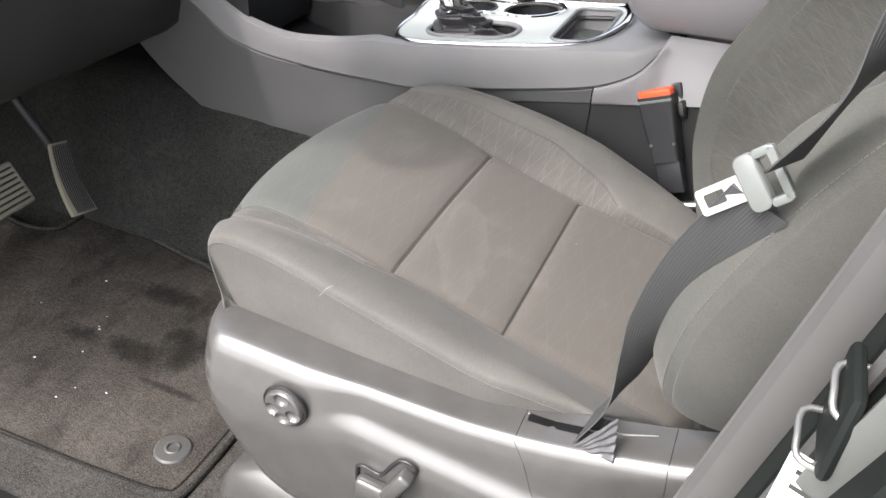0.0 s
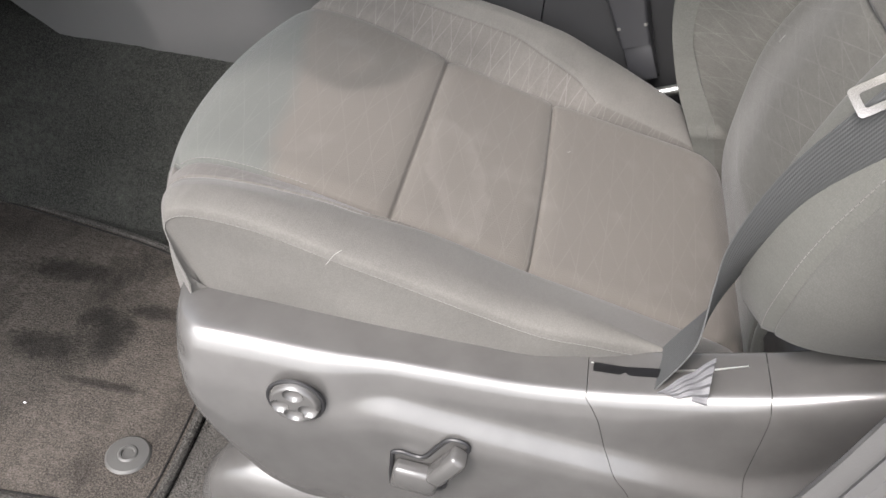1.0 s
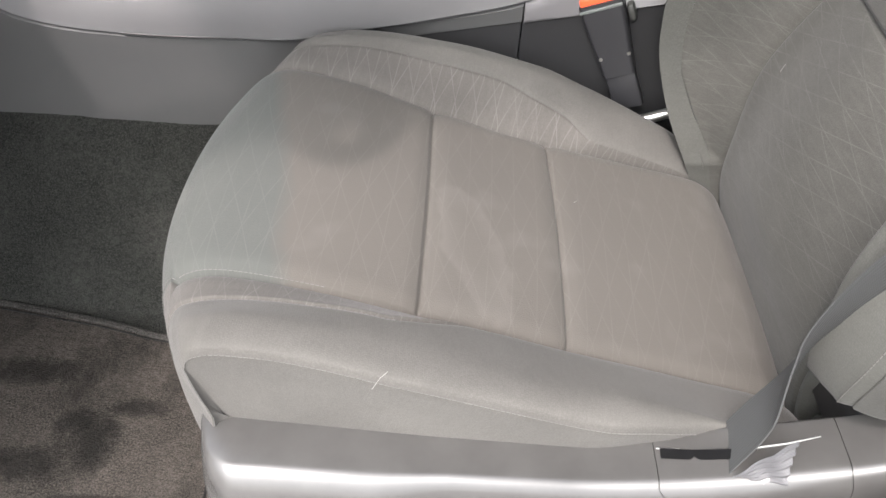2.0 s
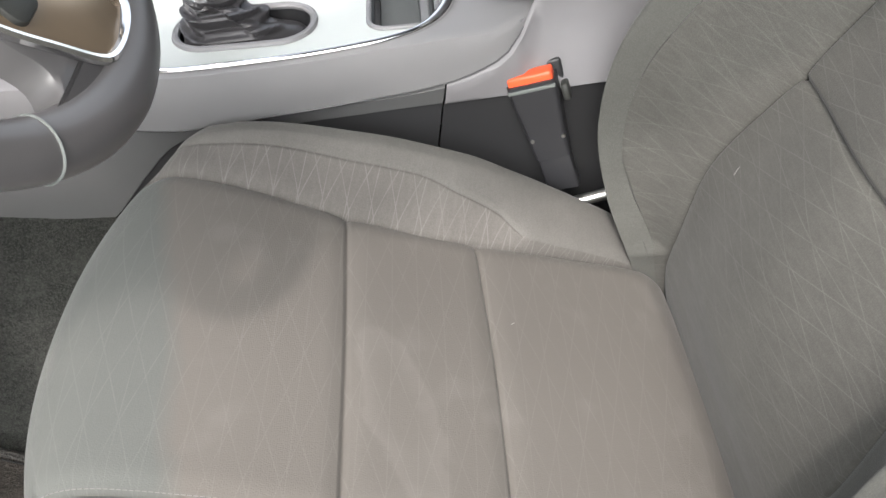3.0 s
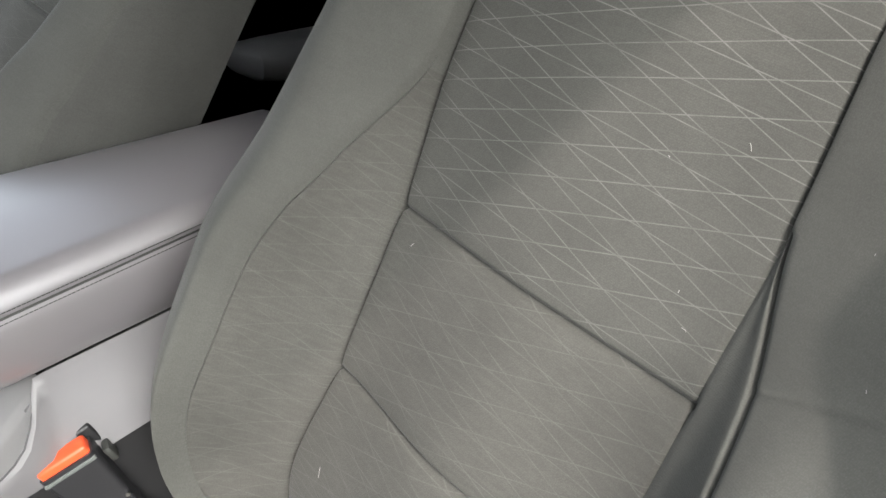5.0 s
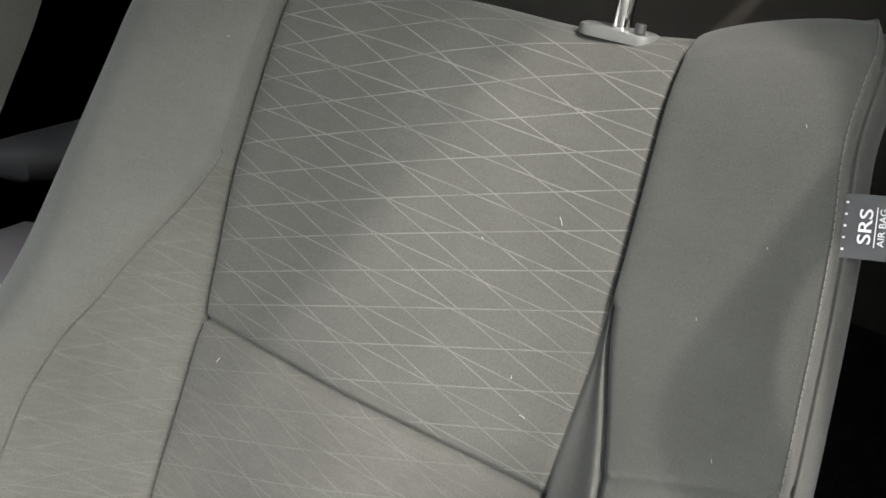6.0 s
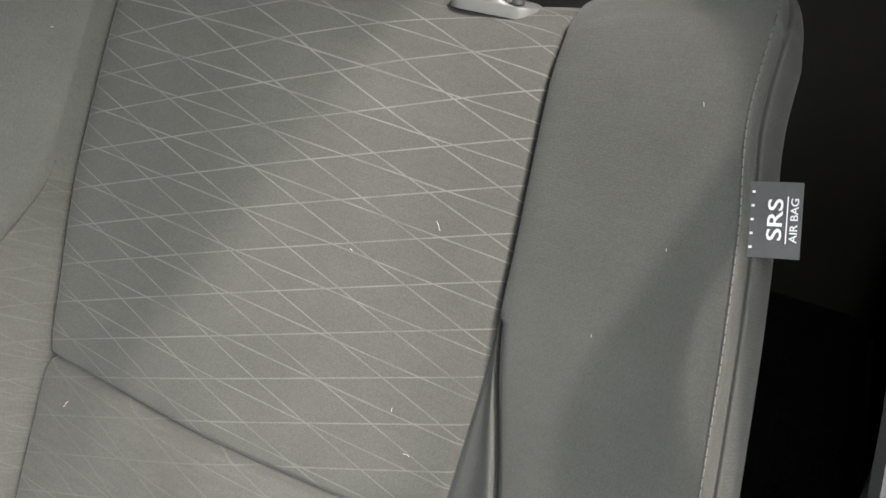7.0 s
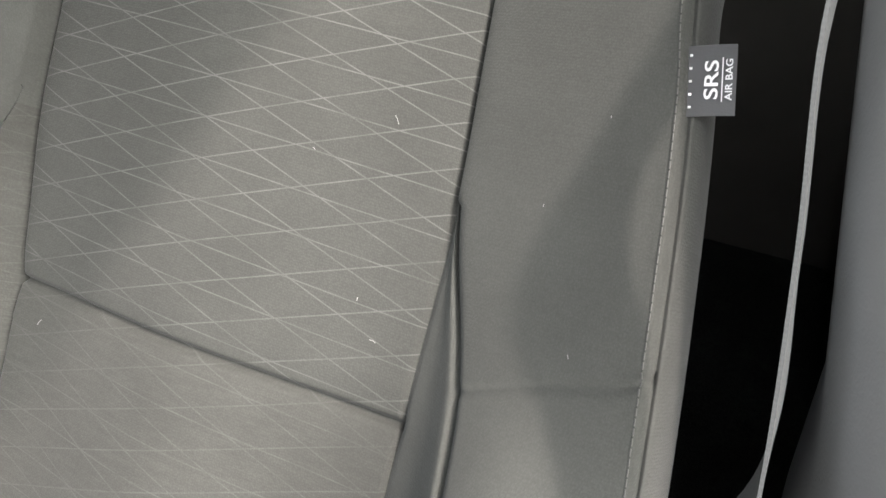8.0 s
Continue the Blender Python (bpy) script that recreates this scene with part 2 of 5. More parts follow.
def spline(xs, ys, t):
    """Monotone-slope cubic through (xs, ys)."""
    xs, ys, t = np.asarray(xs, float), np.asarray(ys, float), np.asarray(t, float)
    d = np.diff(ys) / np.diff(xs)
    m = np.zeros(len(xs))
    m[1:-1] = np.where(d[:-1] * d[1:] > 0, 2 * d[:-1] * d[1:] / (d[:-1] + d[1:] + 1e-12), 0)
    m[0], m[-1] = d[0], d[-1]
    i = np.clip(np.searchsorted(xs, t) - 1, 0, len(xs) - 2)
    h = xs[i + 1] - xs[i]
    s = np.clip((t - xs[i]) / h, 0, 1)
    return (ys[i] * (1 + 2 * s) * (1 - s) ** 2 + m[i] * h * s * (1 - s) ** 2 + ys[i + 1] * s * s * (3 - 2 * s) + m[i + 1] * h * s * s * (s - 1))


def catmull(pts, n):
    """A smooth curve through pts, n samples even in arc length."""
    p = np.asarray(pts, float)
    p = np.vstack([2 * p[0] - p[1], p, 2 * p[-1] - p[-2]])
    out = []
    for i in range(1, len(p) - 2):
        s = np.linspace(0, 1, 40, endpoint=False)[:, None]
        a, b, c, d = p[i - 1], p[i], p[i + 1], p[i + 2]
        out.append(0.5 * (2 * b + (c - a) * s + (2 * a - 5 * b + 4 * c - d) * s**2 + (3 * b - a - 3 * c + d) * s**3))
    out = np.vstack(out + [p[-2][None]])
    run = np.r_[0, np.cumsum(np.linalg.norm(np.diff(out, axis=0), axis=1))]
    at = np.linspace(0, run[-1], n)
    return np.stack([np.interp(at, run, out[:, k]) for k in range(out.shape[1])], 1)


def grid_part(name, P, UV, material, parent, label="", normals_out=True, thick=0.0, rim=True, N=None):
    """A smooth sheet from an array of points (rows, columns, 3)."""
    a, b = P.shape[:2]
    idx = np.arange(a * b).reshape(a, b)
    quads = np.stack([idx[:-1, :-1], idx[1:, :-1], idx[1:, 1:], idx[:-1, 1:]], -1).reshape(-1, 4)
    if not normals_out:
        quads = quads[:, ::-1]
    mesh = bpy.data.meshes.new(name)
    mesh.from_pydata(P.reshape(-1, 3).tolist(), [], quads.tolist())
    if UV is not None:
        layer = mesh.uv_layers.new(name="UVMap")
        flat = UV.reshape(-1, 2)
        loops = np.empty(len(mesh.loops), dtype=np.int32)
        mesh.loops.foreach_get("vertex_index", loops)
        layer.data.foreach_set("uv", flat[loops].astype(np.float32).ravel())
    mesh.shade_smooth()
    if N is not None:
        mesh.normals_split_custom_set_from_vertices(N.reshape(-1, 3).tolist())
    if thick:
        ends = set(idx[0].tolist()), set(idx[-1].tolist()), set(idx[:, 0].tolist()), set(idx[:, -1].tolist())
        for e in mesh.edges:
            if any(e.vertices[0] in s and e.vertices[1] in s for s in ends):
                e.use_edge_sharp = True
    ob = mesh_object(name, mesh, material, parent, label)
    if thick:
        mod = ob.modifiers.new("thickness", "SOLIDIFY")
        mod.thickness, mod.offset, mod.use_rim = thick, -1, rim
    return ob


def box(bm, lo, hi, bevel=0.0, segs=2, m=None):
    """A box between two corners, with rounded edges, added to bm."""
    r = bmesh.ops.create_cube(bm, size=1.0)
    vs = r["verts"]
    c = [(l + h) / 2 for l, h in zip(lo, hi)]
    s = [h - l for l, h in zip(lo, hi)]
    for v in vs:
        v.co = Vector((v.co[k] * s[k] + c[k] for k in range(3)))
    if bevel:
        es = list({e for v in vs for e in v.link_edges})
        out = bmesh.ops.bevel(bm, geom=es, offset=bevel, segments=segs, affect="EDGES", profile=0.5)
        vs = list({v for f in out["faces"] for v in f.verts} | {v for v in vs if v.is_valid})
    if m is not None:
        for v in vs:
            v.co = m @ v.co
    return bm


def cylinder(bm, r1, r2, depth, m, segs=32):
    bmesh.ops.create_cone(bm, cap_ends=True, segments=segs, radius1=r1, radius2=r2, depth=depth, matrix=m)
    return bm


def tube(bm, pts, radius, segs=10, closed=False):
    """A round bar along a list of points. radius: a number or one a point."""
    pts = [Vector(p) for p in pts]
    n = len(pts)
    rs = [radius] * n if isinstance(radius, (int, float)) else list(radius)
    rings, up = [], None
    for i, p in enumerate(pts):
        a = pts[(i - 1) % n] if closed or i else p
        b = pts[(i + 1) % n] if closed or i < n - 1 else p
        d = (b - a).normalized()
        if up is None:
            up = d.orthogonal().normalized()
        up = (up - d * up.dot(d)).normalized()
        side = d.cross(up)
        rings.append([bm.verts.new(p + rs[i] * (math.cos(t) * up + math.sin(t) * side)) for t in (2 * math.pi * k / segs for k in range(segs))])
    for i in range(n if closed else n - 1):
        A, B = rings[i], rings[(i + 1) % n]
        for k in range(segs):
            bm.faces.new((A[k], A[(k + 1) % segs], B[(k + 1) % segs], B[k]))
    if not closed:
        bm.faces.new(rings[0][::-1])
        bm.faces.new(rings[-1])
    return bm


def loft(bm, rings, caps=True, close=True):
    """Skin between rings of equally many points."""
    vs = [[bm.verts.new(p) for p in r] for r in rings]
    k = len(vs[0])
    for A, B in zip(vs[:-1], vs[1:]):
        for i in range(k if close else k - 1):
            bm.faces.new((A[i], A[(i + 1) % k], B[(i + 1) % k], B[i]))
    if caps and close:
        bm.faces.new(vs[0][::-1])
        bm.faces.new(vs[-1])
    return bm


def rounded(w, h, r, n=6):
    """A rounded rectangle outline about the origin."""
    out = []
    for cx, cy, a0 in ((w / 2 - r, h / 2 - r, 0), (-w / 2 + r, h / 2 - r, 90), (-w / 2 + r, -h / 2 + r, 180), (w / 2 - r, -h / 2 + r, 270)):
        for k in range(n + 1):
            a = radians(a0 + 90 * k / n)
            out.append((cx + r * math.cos(a), cy + r * math.sin(a)))
    return out


def slab(bm, outline, z0, z1, m=None, bevel=0.0):
    """A plate of an outline between two heights, its upper rim eased."""
    def ring(z, inset):
        c = np.mean(outline, axis=0)
        o = []
        for x, y in outline:
            d = Vector((x - c[0], y - c[1]))
            k = max(0.0, 1 - inset / max(d.length, 1e-6))
            p = Vector((c[0] + d.x * k, c[1] + d.y * k, z))
            o.append(m @ p if m is not None else p)
        return o
    rings = [ring(z0, 0), ring(z1 - bevel, 0)] if bevel else [ring(z0, 0), ring(z1, 0)]
    if bevel:
        rings += [ring(z1 - bevel * 0.3, bevel * 0.3), ring(z1, bevel)]
    return loft(bm, rings)


# ---- the seat ----
class Upholstery:
    """A padded cushion: a spine curve in the xz plane, and across it a profile with named seam knots."""

    def __init__(self, spine, flip, rows, knots, fine, cross=(), axis=0):
        fine_c = catmull(spine, 4000)
        run = np.r_[0, np.cumsum(np.linalg.norm(np.diff(fine_c, axis=0), axis=1))]
        at = np.linspace(0, run[-1], rows)
        self.cross = []
        for value in cross:
            s = run[np.argmin(abs(fine_c[:, axis] - value) + (run < 0.15))]
            self.cross.append(s)
            at = np.r_[at, s + np.linspace(-0.009, 0.009, 15)]
        at = np.sort(at)
        at = at[np.r_[True, np.diff(at) > 0.0006]]
        self.c = np.stack([np.interp(at, run, fine_c[:, k]) for k in range(2)], 1)
        self.run = np.r_[0, np.cumsum(np.linalg.norm(np.diff(self.c, axis=0), axis=1))]
        t = np.gradient(self.c, axis=0)
        t /= np.linalg.norm(t, axis=1)[:, None]
        self.n = np.stack([-t[:, 1], t[:, 0]], 1) * (-1 if flip else 1)
        self.knots, self.fine = knots, fine

    def build(self, ys, hs, mid):
        """ys, hs: per row and knot, half profile of each side; rows x (2k+1) knots from +y to -y."""
        rows, k = ys.shape
        def span(n):
            t = np.linspace(0, 1, n, endpoint=False)
            return 0.45 * t + 0.55 * (0.5 - 0.5 * np.cos(math.pi * t))
        q = np.concatenate([i + span(self.fine[i]) for i in range(k - 1)] + [[k - 1.0]])
        Y = np.stack([spline(np.arange(k), ys[r], q) for r in range(rows)])
        H = np.stack([self.soft(hs[r], q) for r in range(rows)])
        self.q, self.Y, self.H = q, Y + mid[:, None], H
        self.arc = np.concatenate([np.zeros((rows, 1)), np.cumsum(np.hypot(np.diff(Y, axis=1), np.diff(H, axis=1)), axis=1)], 1)
        mid_col = int(np.argmin(abs(q - (k - 1) / 2)))
        self.arc -= self.arc[:, mid_col : mid_col + 1]

    @staticmethod
    def soft(h, q):
        p = np.r_[2 * h[0] - h[1], h, 2 * h[-1] - h[-2]]
        i = np.clip(q.astype(int), 0, len(h) - 2)
        s = q - i
        a, b, c, d = p[i], p[i + 1], p[i + 2], p[i + 3]
        return 0.5 * (2 * b + (c - a) * s + (2 * a - 5 * b + 4 * c - d) * s**2 + (3 * b - a - 3 * c + d) * s**3)

    def groove_q(self, knot, depth, sigma, rows=None):
        """Press a lengthwise seam in at a knot."""
        at = np.argmin(abs(self.q - knot))
        d = self.arc - self.arc[:, at : at + 1]
        w = np.ones(len(self.c)) if rows is None else rows
        self.H -= depth * w[:, None] * np.exp(-((d / sigma) ** 2))

    def groove_s(self, run, depth, sigma, k0, k1, puff=0.0):
        """Press a cross seam in at a run along the spine, between two knots."""
        d = self.run[:, None] - run
        inside = ((self.q >= k0) & (self.q <= k1))[None, :]
        self.H -= depth * np.exp(-((d / sigma) ** 2)) * inside

    def points(self):
        x = self.c[:, 0:1] + self.n[:, 0:1] * self.H
        z = self.c[:, 1:2] + self.n[:, 1:2] * self.H
        return np.stack([x, self.Y, z], -1)

    def uv(self):
        return np.stack([self.arc, np.repeat(self.run[:, None], self.arc.shape[1], 1)], -1)

    def piece(self, name, P, UV, s0, s1, k0, k1, material, parent, label=""):
        i0, i1 = int(np.argmin(abs(self.run - s0))), int(np.argmin(abs(self.run - s1)))
        j0, j1 = int(np.argmin(abs(self.q - k0))), int(np.argmin(abs(self.q - k1)))
        n = np.cross(np.gradient(P, axis=0), np.gradient(P, axis=1))
        n /= np.linalg.norm(n, axis=-1, keepdims=True) + 1e-12
        cut = np.s_[i0 : i1 + 1, j0 : j1 + 1]
        return grid_part(name, P[cut], UV[cut], material, parent, label, N=n[cut])

    def run_at(self, axis, value):
        return float(self.run[np.argmin(abs(self.c[:, axis] - value) + (self.run < 0.08) * (1 if axis == 0 else 0))])


def stitches(name, pts, parent, gap=0.0044, length=0.0034, radius=0.00038, material=None):
    """A row of short thread stitches along a line of points with their normals."""
    bm = bmesh.new()
    pts = [Vector(p) for p in pts]
    run, step = 0.0, gap
    for a, b in zip(pts[:-1], pts[1:]):
        d = (b - a).length
        while run < d:
            p = a.lerp(b, run / max(d, 1e-9))
            q = p + (b - a).normalized() * length
            tube(bm, [p, (p + q) / 2, q], radius, 5)
            run += step
        run -= d
    return part(name, bm, material or M_THREAD, parent)


def seat(label, group, mirror=1.0, res=1.0, y_shift=0.0):
    """A car seat. Knots across: 0..12 from inner underside over the cushion to the outer underside."""
    root = thing("car_seat", label, "car seat", group)
    # --- cushion ---
    rows = int(380 * res)
    fine = [int(n * res) for n in (10, 16, 16, 14, 14, 44, 44, 14, 14, 16, 16, 10)]
    U = Upholstery([(-0.01, 0.17), (-0.038, 0.25), (-0.046, 0.315), (-0.03, 0.362), (0.015, 0.386), (0.10, 0.383), (0.204, 0.360), (0.34, 0.320),
                    (0.45, 0.292), (0.52, 0.2755), (0.544, 0.266), (0.562, 0.248), (0.572, 0.215), (0.575, 0.18)], False, rows, 13, fine, (0.204, 0.341), 0)
    x, r = U.c[:, 0], U.run
    nose = r < U.run_at(0, 0.0)
    front = r[np.argmax(~nose)]
    f = spline([0, front * 0.35, front * 0.62, front * 0.85, front + 0.03, front + 0.1, 2], [0.93, 0.94, 0.96, 0.98, 0.99, 1, 1], r)
    g = np.clip((r - front) / 0.54, -0.4, 1.2)
    # inner half: the patterned strip widens beside the thigh, and the bolster falls to a corner at the hinge
    main = spline([-0.4, 0, 0.13, 0.38, 0.51, 0.63, 0.76, 1.0, 1.2], [0.184, 0.184, 0.178, 0.168, 0.167, 0.171, 0.176, 0.182, 0.182], g)
    strip = spline([-0.4, 0, 0.3, 0.5, 0.6, 0.68, 0.72, 0.76, 1.2], [0.03, 0.038, 0.05, 0.05, 0.037, 0.026, 0.012, 0.002, 0.001], g)
    crest = spline([-0.4, -0.1, 0.0, 0.085, 0.15, 0.26, 0.37, 0.48, 0.6, 0.73, 0.86, 0.945, 1.02, 1.2], [0.0, 0.004, 0.006, 0.011, 0.019, 0.031, 0.041, 0.047, 0.049, 0.04, 0.027, 0.017, 0.006, 0.0], g)
    half_y = [0 * f, main, main + strip, 0.236 + 0 * f, 0.26 + 0 * f, 0.27 + 0 * f, 0.258 + 0 * f]
    half_h = [0.006 + 0 * f, 0 * f, crest * (0.3 + 0.42 * np.clip(strip / 0.05, 0, 1)), crest, crest - 0.012, crest * 0.3 - 0.05, -0.12 + 0 * f]
    # outer half: a short strip that tapers out at the first cross seam, then a broad bolster up to the welt
    main_o = spline([-0.4, 0, 0.37, 0.62, 1.0, 1.2], [0.149, 0.148, 0.155, 0.156, 0.155, 0.157], g)
    strip_o = spline([-0.4, 0, 0.19, 0.31, 0.38, 0.47, 0.57, 1.2], [0.04, 0.044, 0.037, 0.037, 0.028, 0.011, 0.003, 0.002], g)
    rise_o = spline([-0.4, 0, 0.19, 0.31, 0.38, 0.47, 0.57, 1.2], [0.002, 0.007, 0.014, 0.021, 0.018, 0.009, 0.003, 0.002], g)
    welt_h = spline([-0.4, -0.12, 0.06, 0.12, 0.18, 0.35, 0.62, 0.75, 0.85, 1.2], [0.004, 0.006, 0.019, 0.026, 0.028, 0.024, 0.028, 0.034, 0.03, 0.0], g)
    edge = spline([-0.4, 0.66, 0.76, 0.86, 1.2], [0.258, 0.258, 0.25, 0.238, 0.236], g)
    outer_y = [0 * f, main_o, main_o + strip_o, 0.228 + 0 * f, edge, edge - 0.007, edge - 0.014]
    nf = np.clip(-g / 0.1, 0, 1)
    outer_h = [0.006 + 0 * f, 0 * f, rise_o - 0.004 * nf, welt_h + 0.007 - 0.013 * nf, welt_h - 0.03 * nf, welt_h - 0.045 - 0.025 * nf, welt_h - 0.12]
    ys = np.stack([v * f for v in half_y[:0:-1]] + [-v * f for v in outer_y[:4]] + [-v * np.maximum(f, 0.985) for v in outer_y[4:]], 1)
    ys[:, 6] = 0
    hs = np.stack(half_h[:0:-1] + outer_h, 1)
    U.build(ys, hs, 0 * f)
    on = (r > front - 0.03).astype(float)
    for k in (5, 7):
        U.groove_q(k, 0.005, 0.011, on)
        U.groove_q(k, 0.005, 0.0024, on)
    for k in (4, 8):
        U.groove_q(k, 0.0045 if k == 8 else 0.003, 0.0022, ((g > -0.25) & (g < 0.74)).astype(float))
    for k, way in ((2, -1), (10, 1)):
        over = np.clip((g + 0.1) / 0.08, 0, 1)
        U.groove_q(k, 0.004, 0.0022, over)
        lip = (U.arc - U.arc[:, [int(np.argmin(abs(U.q - k)))]]) * way - 0.0055
        U.H += 0.002 * over[:, None] * np.exp(-((lip / 0.003) ** 2))
    s1, s2 = U.cross
    for s in (s1, s2):
        U.groove_s(s, 0.003, 0.011, 5, 7)
        U.groove_s(s, 0.0035, 0.0022, 5, 7)
    P, UV = U.points(), U.uv()
    # the front corners sweep back in plan
    fall = np.clip(1 - (P[..., 0] + 0.05) / 0.26, 0, 1)
    steep = np.clip(1 - (P[..., 0] + 0.05) / 0.1, 0, 1)
    P[..., 0] += np.where(P[..., 1] > 0, 0.035 * fall**1.5 + 0.05 * steep**1.2, 0.072 * steep**1.2) * (np.abs(P[..., 1]) / 0.25) ** 2.6
    P[..., 0] += 0.014 * np.clip((0.385 - P[..., 2]) / 0.06, 0, 1) * np.clip(-P[..., 1] / 0.25, 0, 1.1) ** 3 * np.clip((0.1 - P[..., 0]) / 0.06, 0, 1)
    P[..., 1] += 0.018 * np.clip(1 - P[..., 0] / 0.2, 0, 1) * np.clip(P[..., 1] / 0.15, 0, 1)
    P[..., 1] = P[..., 1] * mirror + y_shift
    end = r[-1]
    names = dict(parent=root)
    U.piece("front_cushion_panel", P, UV, 0, s1, 5, 7, M_INSERT, root, "patterned grey cloth panel, faintly brownish, with shade painted at its front")
    U.piece("middle_cushion_panel", P, UV, s1, s2, 5, 7, M_INSERT, root)
    U.piece("rear_cushion_panel", P, UV, s2, end, 5, 7, M_INSERT, root)
    for a, b in ((4, 5), (7, 8)):
        U.piece("cushion_strip", P, UV, 0, end, a, b, M_STRIP, root)
    for a, b in ((2, 4), (8, 10)):
        U.piece("cushion_bolster", P, UV, 0, end, a, b, M_CLOTH, root)
    for a, b in ((0, 2), (10, 12)):
        U.piece("cushion_side", P, UV, 0, end, a, b, M_CLOTH, root)
    cushion = (U, P)
    # --- backrest ---
    rows = int(290 * res)
    B = Upholstery([(0.62, 0.16), (0.58, 0.21), (0.556, 0.285), (0.553, 0.38), (0.566, 0.46), (0.604, 0.55), (0.68, 0.69), (0.712, 0.75), (0.745, 0.81), (0.785, 0.88),
                    (0.808, 0.922), (0.83, 0.943), (0.86, 0.948), (0.895, 0.93), (0.915, 0.87)], False, rows, 13, fine, (0.546, 0.687), 1)
    z, r = B.c[:, 1], B.run
    top = r[np.argmax(z > 0.94)]
    g = r / top
    zz = np.where(r < top, z, 0.97)
    mid = spline([0.1, 0.29, 0.55, 0.69, 0.81, 0.94, 1.2], [0.0, 0.0, 0.013, 0.023, 0.036, 0.048, 0.05], zz)
    main = spline([0.1, 0.29, 0.41, 0.55, 0.69, 0.81, 0.97, 1.2], [0.154, 0.157, 0.172, 0.151, 0.154, 0.163, 0.16, 0.15], zz)
    main_i = main + 0.02 * np.exp(-(((zz - 0.28) / 0.06) ** 2))
    strip = spline([0.1, 0.28, 0.36, 0.45, 0.55, 0.7, 0.81, 1.2], [0.008, 0.01, 0.042, 0.063, 0.066, 0.04, 0.002, 0.001], zz)
    hb = spline([0.1, 0.28, 0.35, 0.42, 0.5, 0.6, 0.7, 0.8, 0.92, 0.98, 1.2], [0.0, 0.03, 0.065, 0.093, 0.112, 0.112, 0.082, 0.06, 0.046, 0.034, 0.03], zz)
    wide = spline([0.1, 0.26, 0.3, 0.34, 0.39, 0.45, 0.55, 0.75, 0.86, 0.92, 1.2], [0.165, 0.18, 0.205, 0.238, 0.272, 0.294, 0.305, 0.299, 0.291, 0.283, 0.278], zz)
    over = np.clip((r - top) / (r[-1] - top), 0, 1)
    wide = wide * (1 - 0.25 * over**1.5)
    half_y = [0 * g, main, main + strip, main + (wide - main) * 0.55, wide - 0.011, wide, wide - 0.02]
    slim = np.maximum(wide - 0.026 * np.exp(-(((zz - 0.275) / 0.045) ** 2)), main_i + 0.006)
    inner_y = [0 * g, main_i, np.minimum(main_i + strip, slim - 0.003), main_i + (slim - main_i) * 0.55, slim - 0.002 - 0.009 * np.clip((zz - 0.28) / 0.08, 0, 1), slim, slim - 0.02 * np.clip((zz - 0.28) / 0.08, 0, 1)]
    half_h = [0.014 - 0.012 * np.clip((0.36 - zz) / 0.06, 0, 1), 0 * g, hb * (0.2 + 0.6 * np.clip(strip / 0.05, 0, 1)), hb + 0.004, hb * 0.66, -0.01 + hb * 0.1, -0.1 + 0 * g]
    ho = spline([0.1, 0.3, 0.35, 0.39, 0.42, 0.5, 0.6, 0.7, 0.8, 0.92, 0.98, 1.2], [-0.03, -0.005, 0.015, 0.042, 0.056, 0.08, 0.09, 0.078, 0.06, 0.046, 0.034, 0.03], zz)
    flat = np.clip((zz - 0.6) / 0.18, 0, 1)
    flat = flat * flat * (3 - 2 * flat)
    outer_h = [0.014 - 0.006 * flat - 0.012 * np.clip((0.36 - zz) / 0.06, 0, 1), 0 * g, ho * (0.2 + 0.6 * np.clip(strip / 0.05, 0, 1)) * (1 - 0.6 * flat), (ho + 0.004) * (1 - flat) + (ho * 0.4 + 0.007) * flat, ho * 0.66, -0.01 + ho * 0.1, -0.1 + 0 * g]
    ys = np.stack(inner_y[:0:-1] + [-v for v in half_y], 1)
    hs = np.stack(half_h[:0:-1] + outer_h, 1)
    B.build(ys, hs, mid)
    for k, wide_dip, dip in ((5, 0.003, 0.011), (7, 0.001, 0.0035)):
        B.groove_q(k, wide_dip, 0.011, (r < top + 0.02).astype(float))
        B.groove_q(k, dip, 0.003 if k == 5 else 0.0022, (r < top + 0.02).astype(float))
    for k in (4, 8):
        B.groove_q(k, 0.008, 0.0026, ((zz > 0.3) & (zz < 0.8)).astype(float))
    for k, way in ((2, 1), (10, -1)):
        B.groove_q(k, 0.0045, 0.0022)
        lip = (B.arc - B.arc[:, [int(np.argmin(abs(B.q - k)))]]) * way - 0.0055
        B.H += 0.0018 * np.exp(-((lip / 0.003) ** 2))
    b1, b2 = B.cross
    for s in (b1, b2):
        B.groove_s(s, 0.003, 0.013, 5, 7)
        B.groove_s(s, 0.006, 0.0024, 5, 7)
    side = B.run_at(1, 0.735)
    tilt = side + 0.02 * (B.q[None, :] - 9)
    B.H -= 0.0032 * np.exp(-(((B.run[:, None] - tilt) / 0.0022) ** 2)) * ((B.q >= 8) & (B.q <= 10))[None, :]
    P, UV = B.points(), B.uv()
    # the top edge dips between the bolsters
    dip = np.clip((P[..., 2] - 0.88) / 0.05, 0, 1) * np.exp(-(((P[..., 1] - 0.05) / 0.15) ** 4))
    P[..., 2] -= 0.022 * dip
    UV[..., 1] -= 0.024 * dip
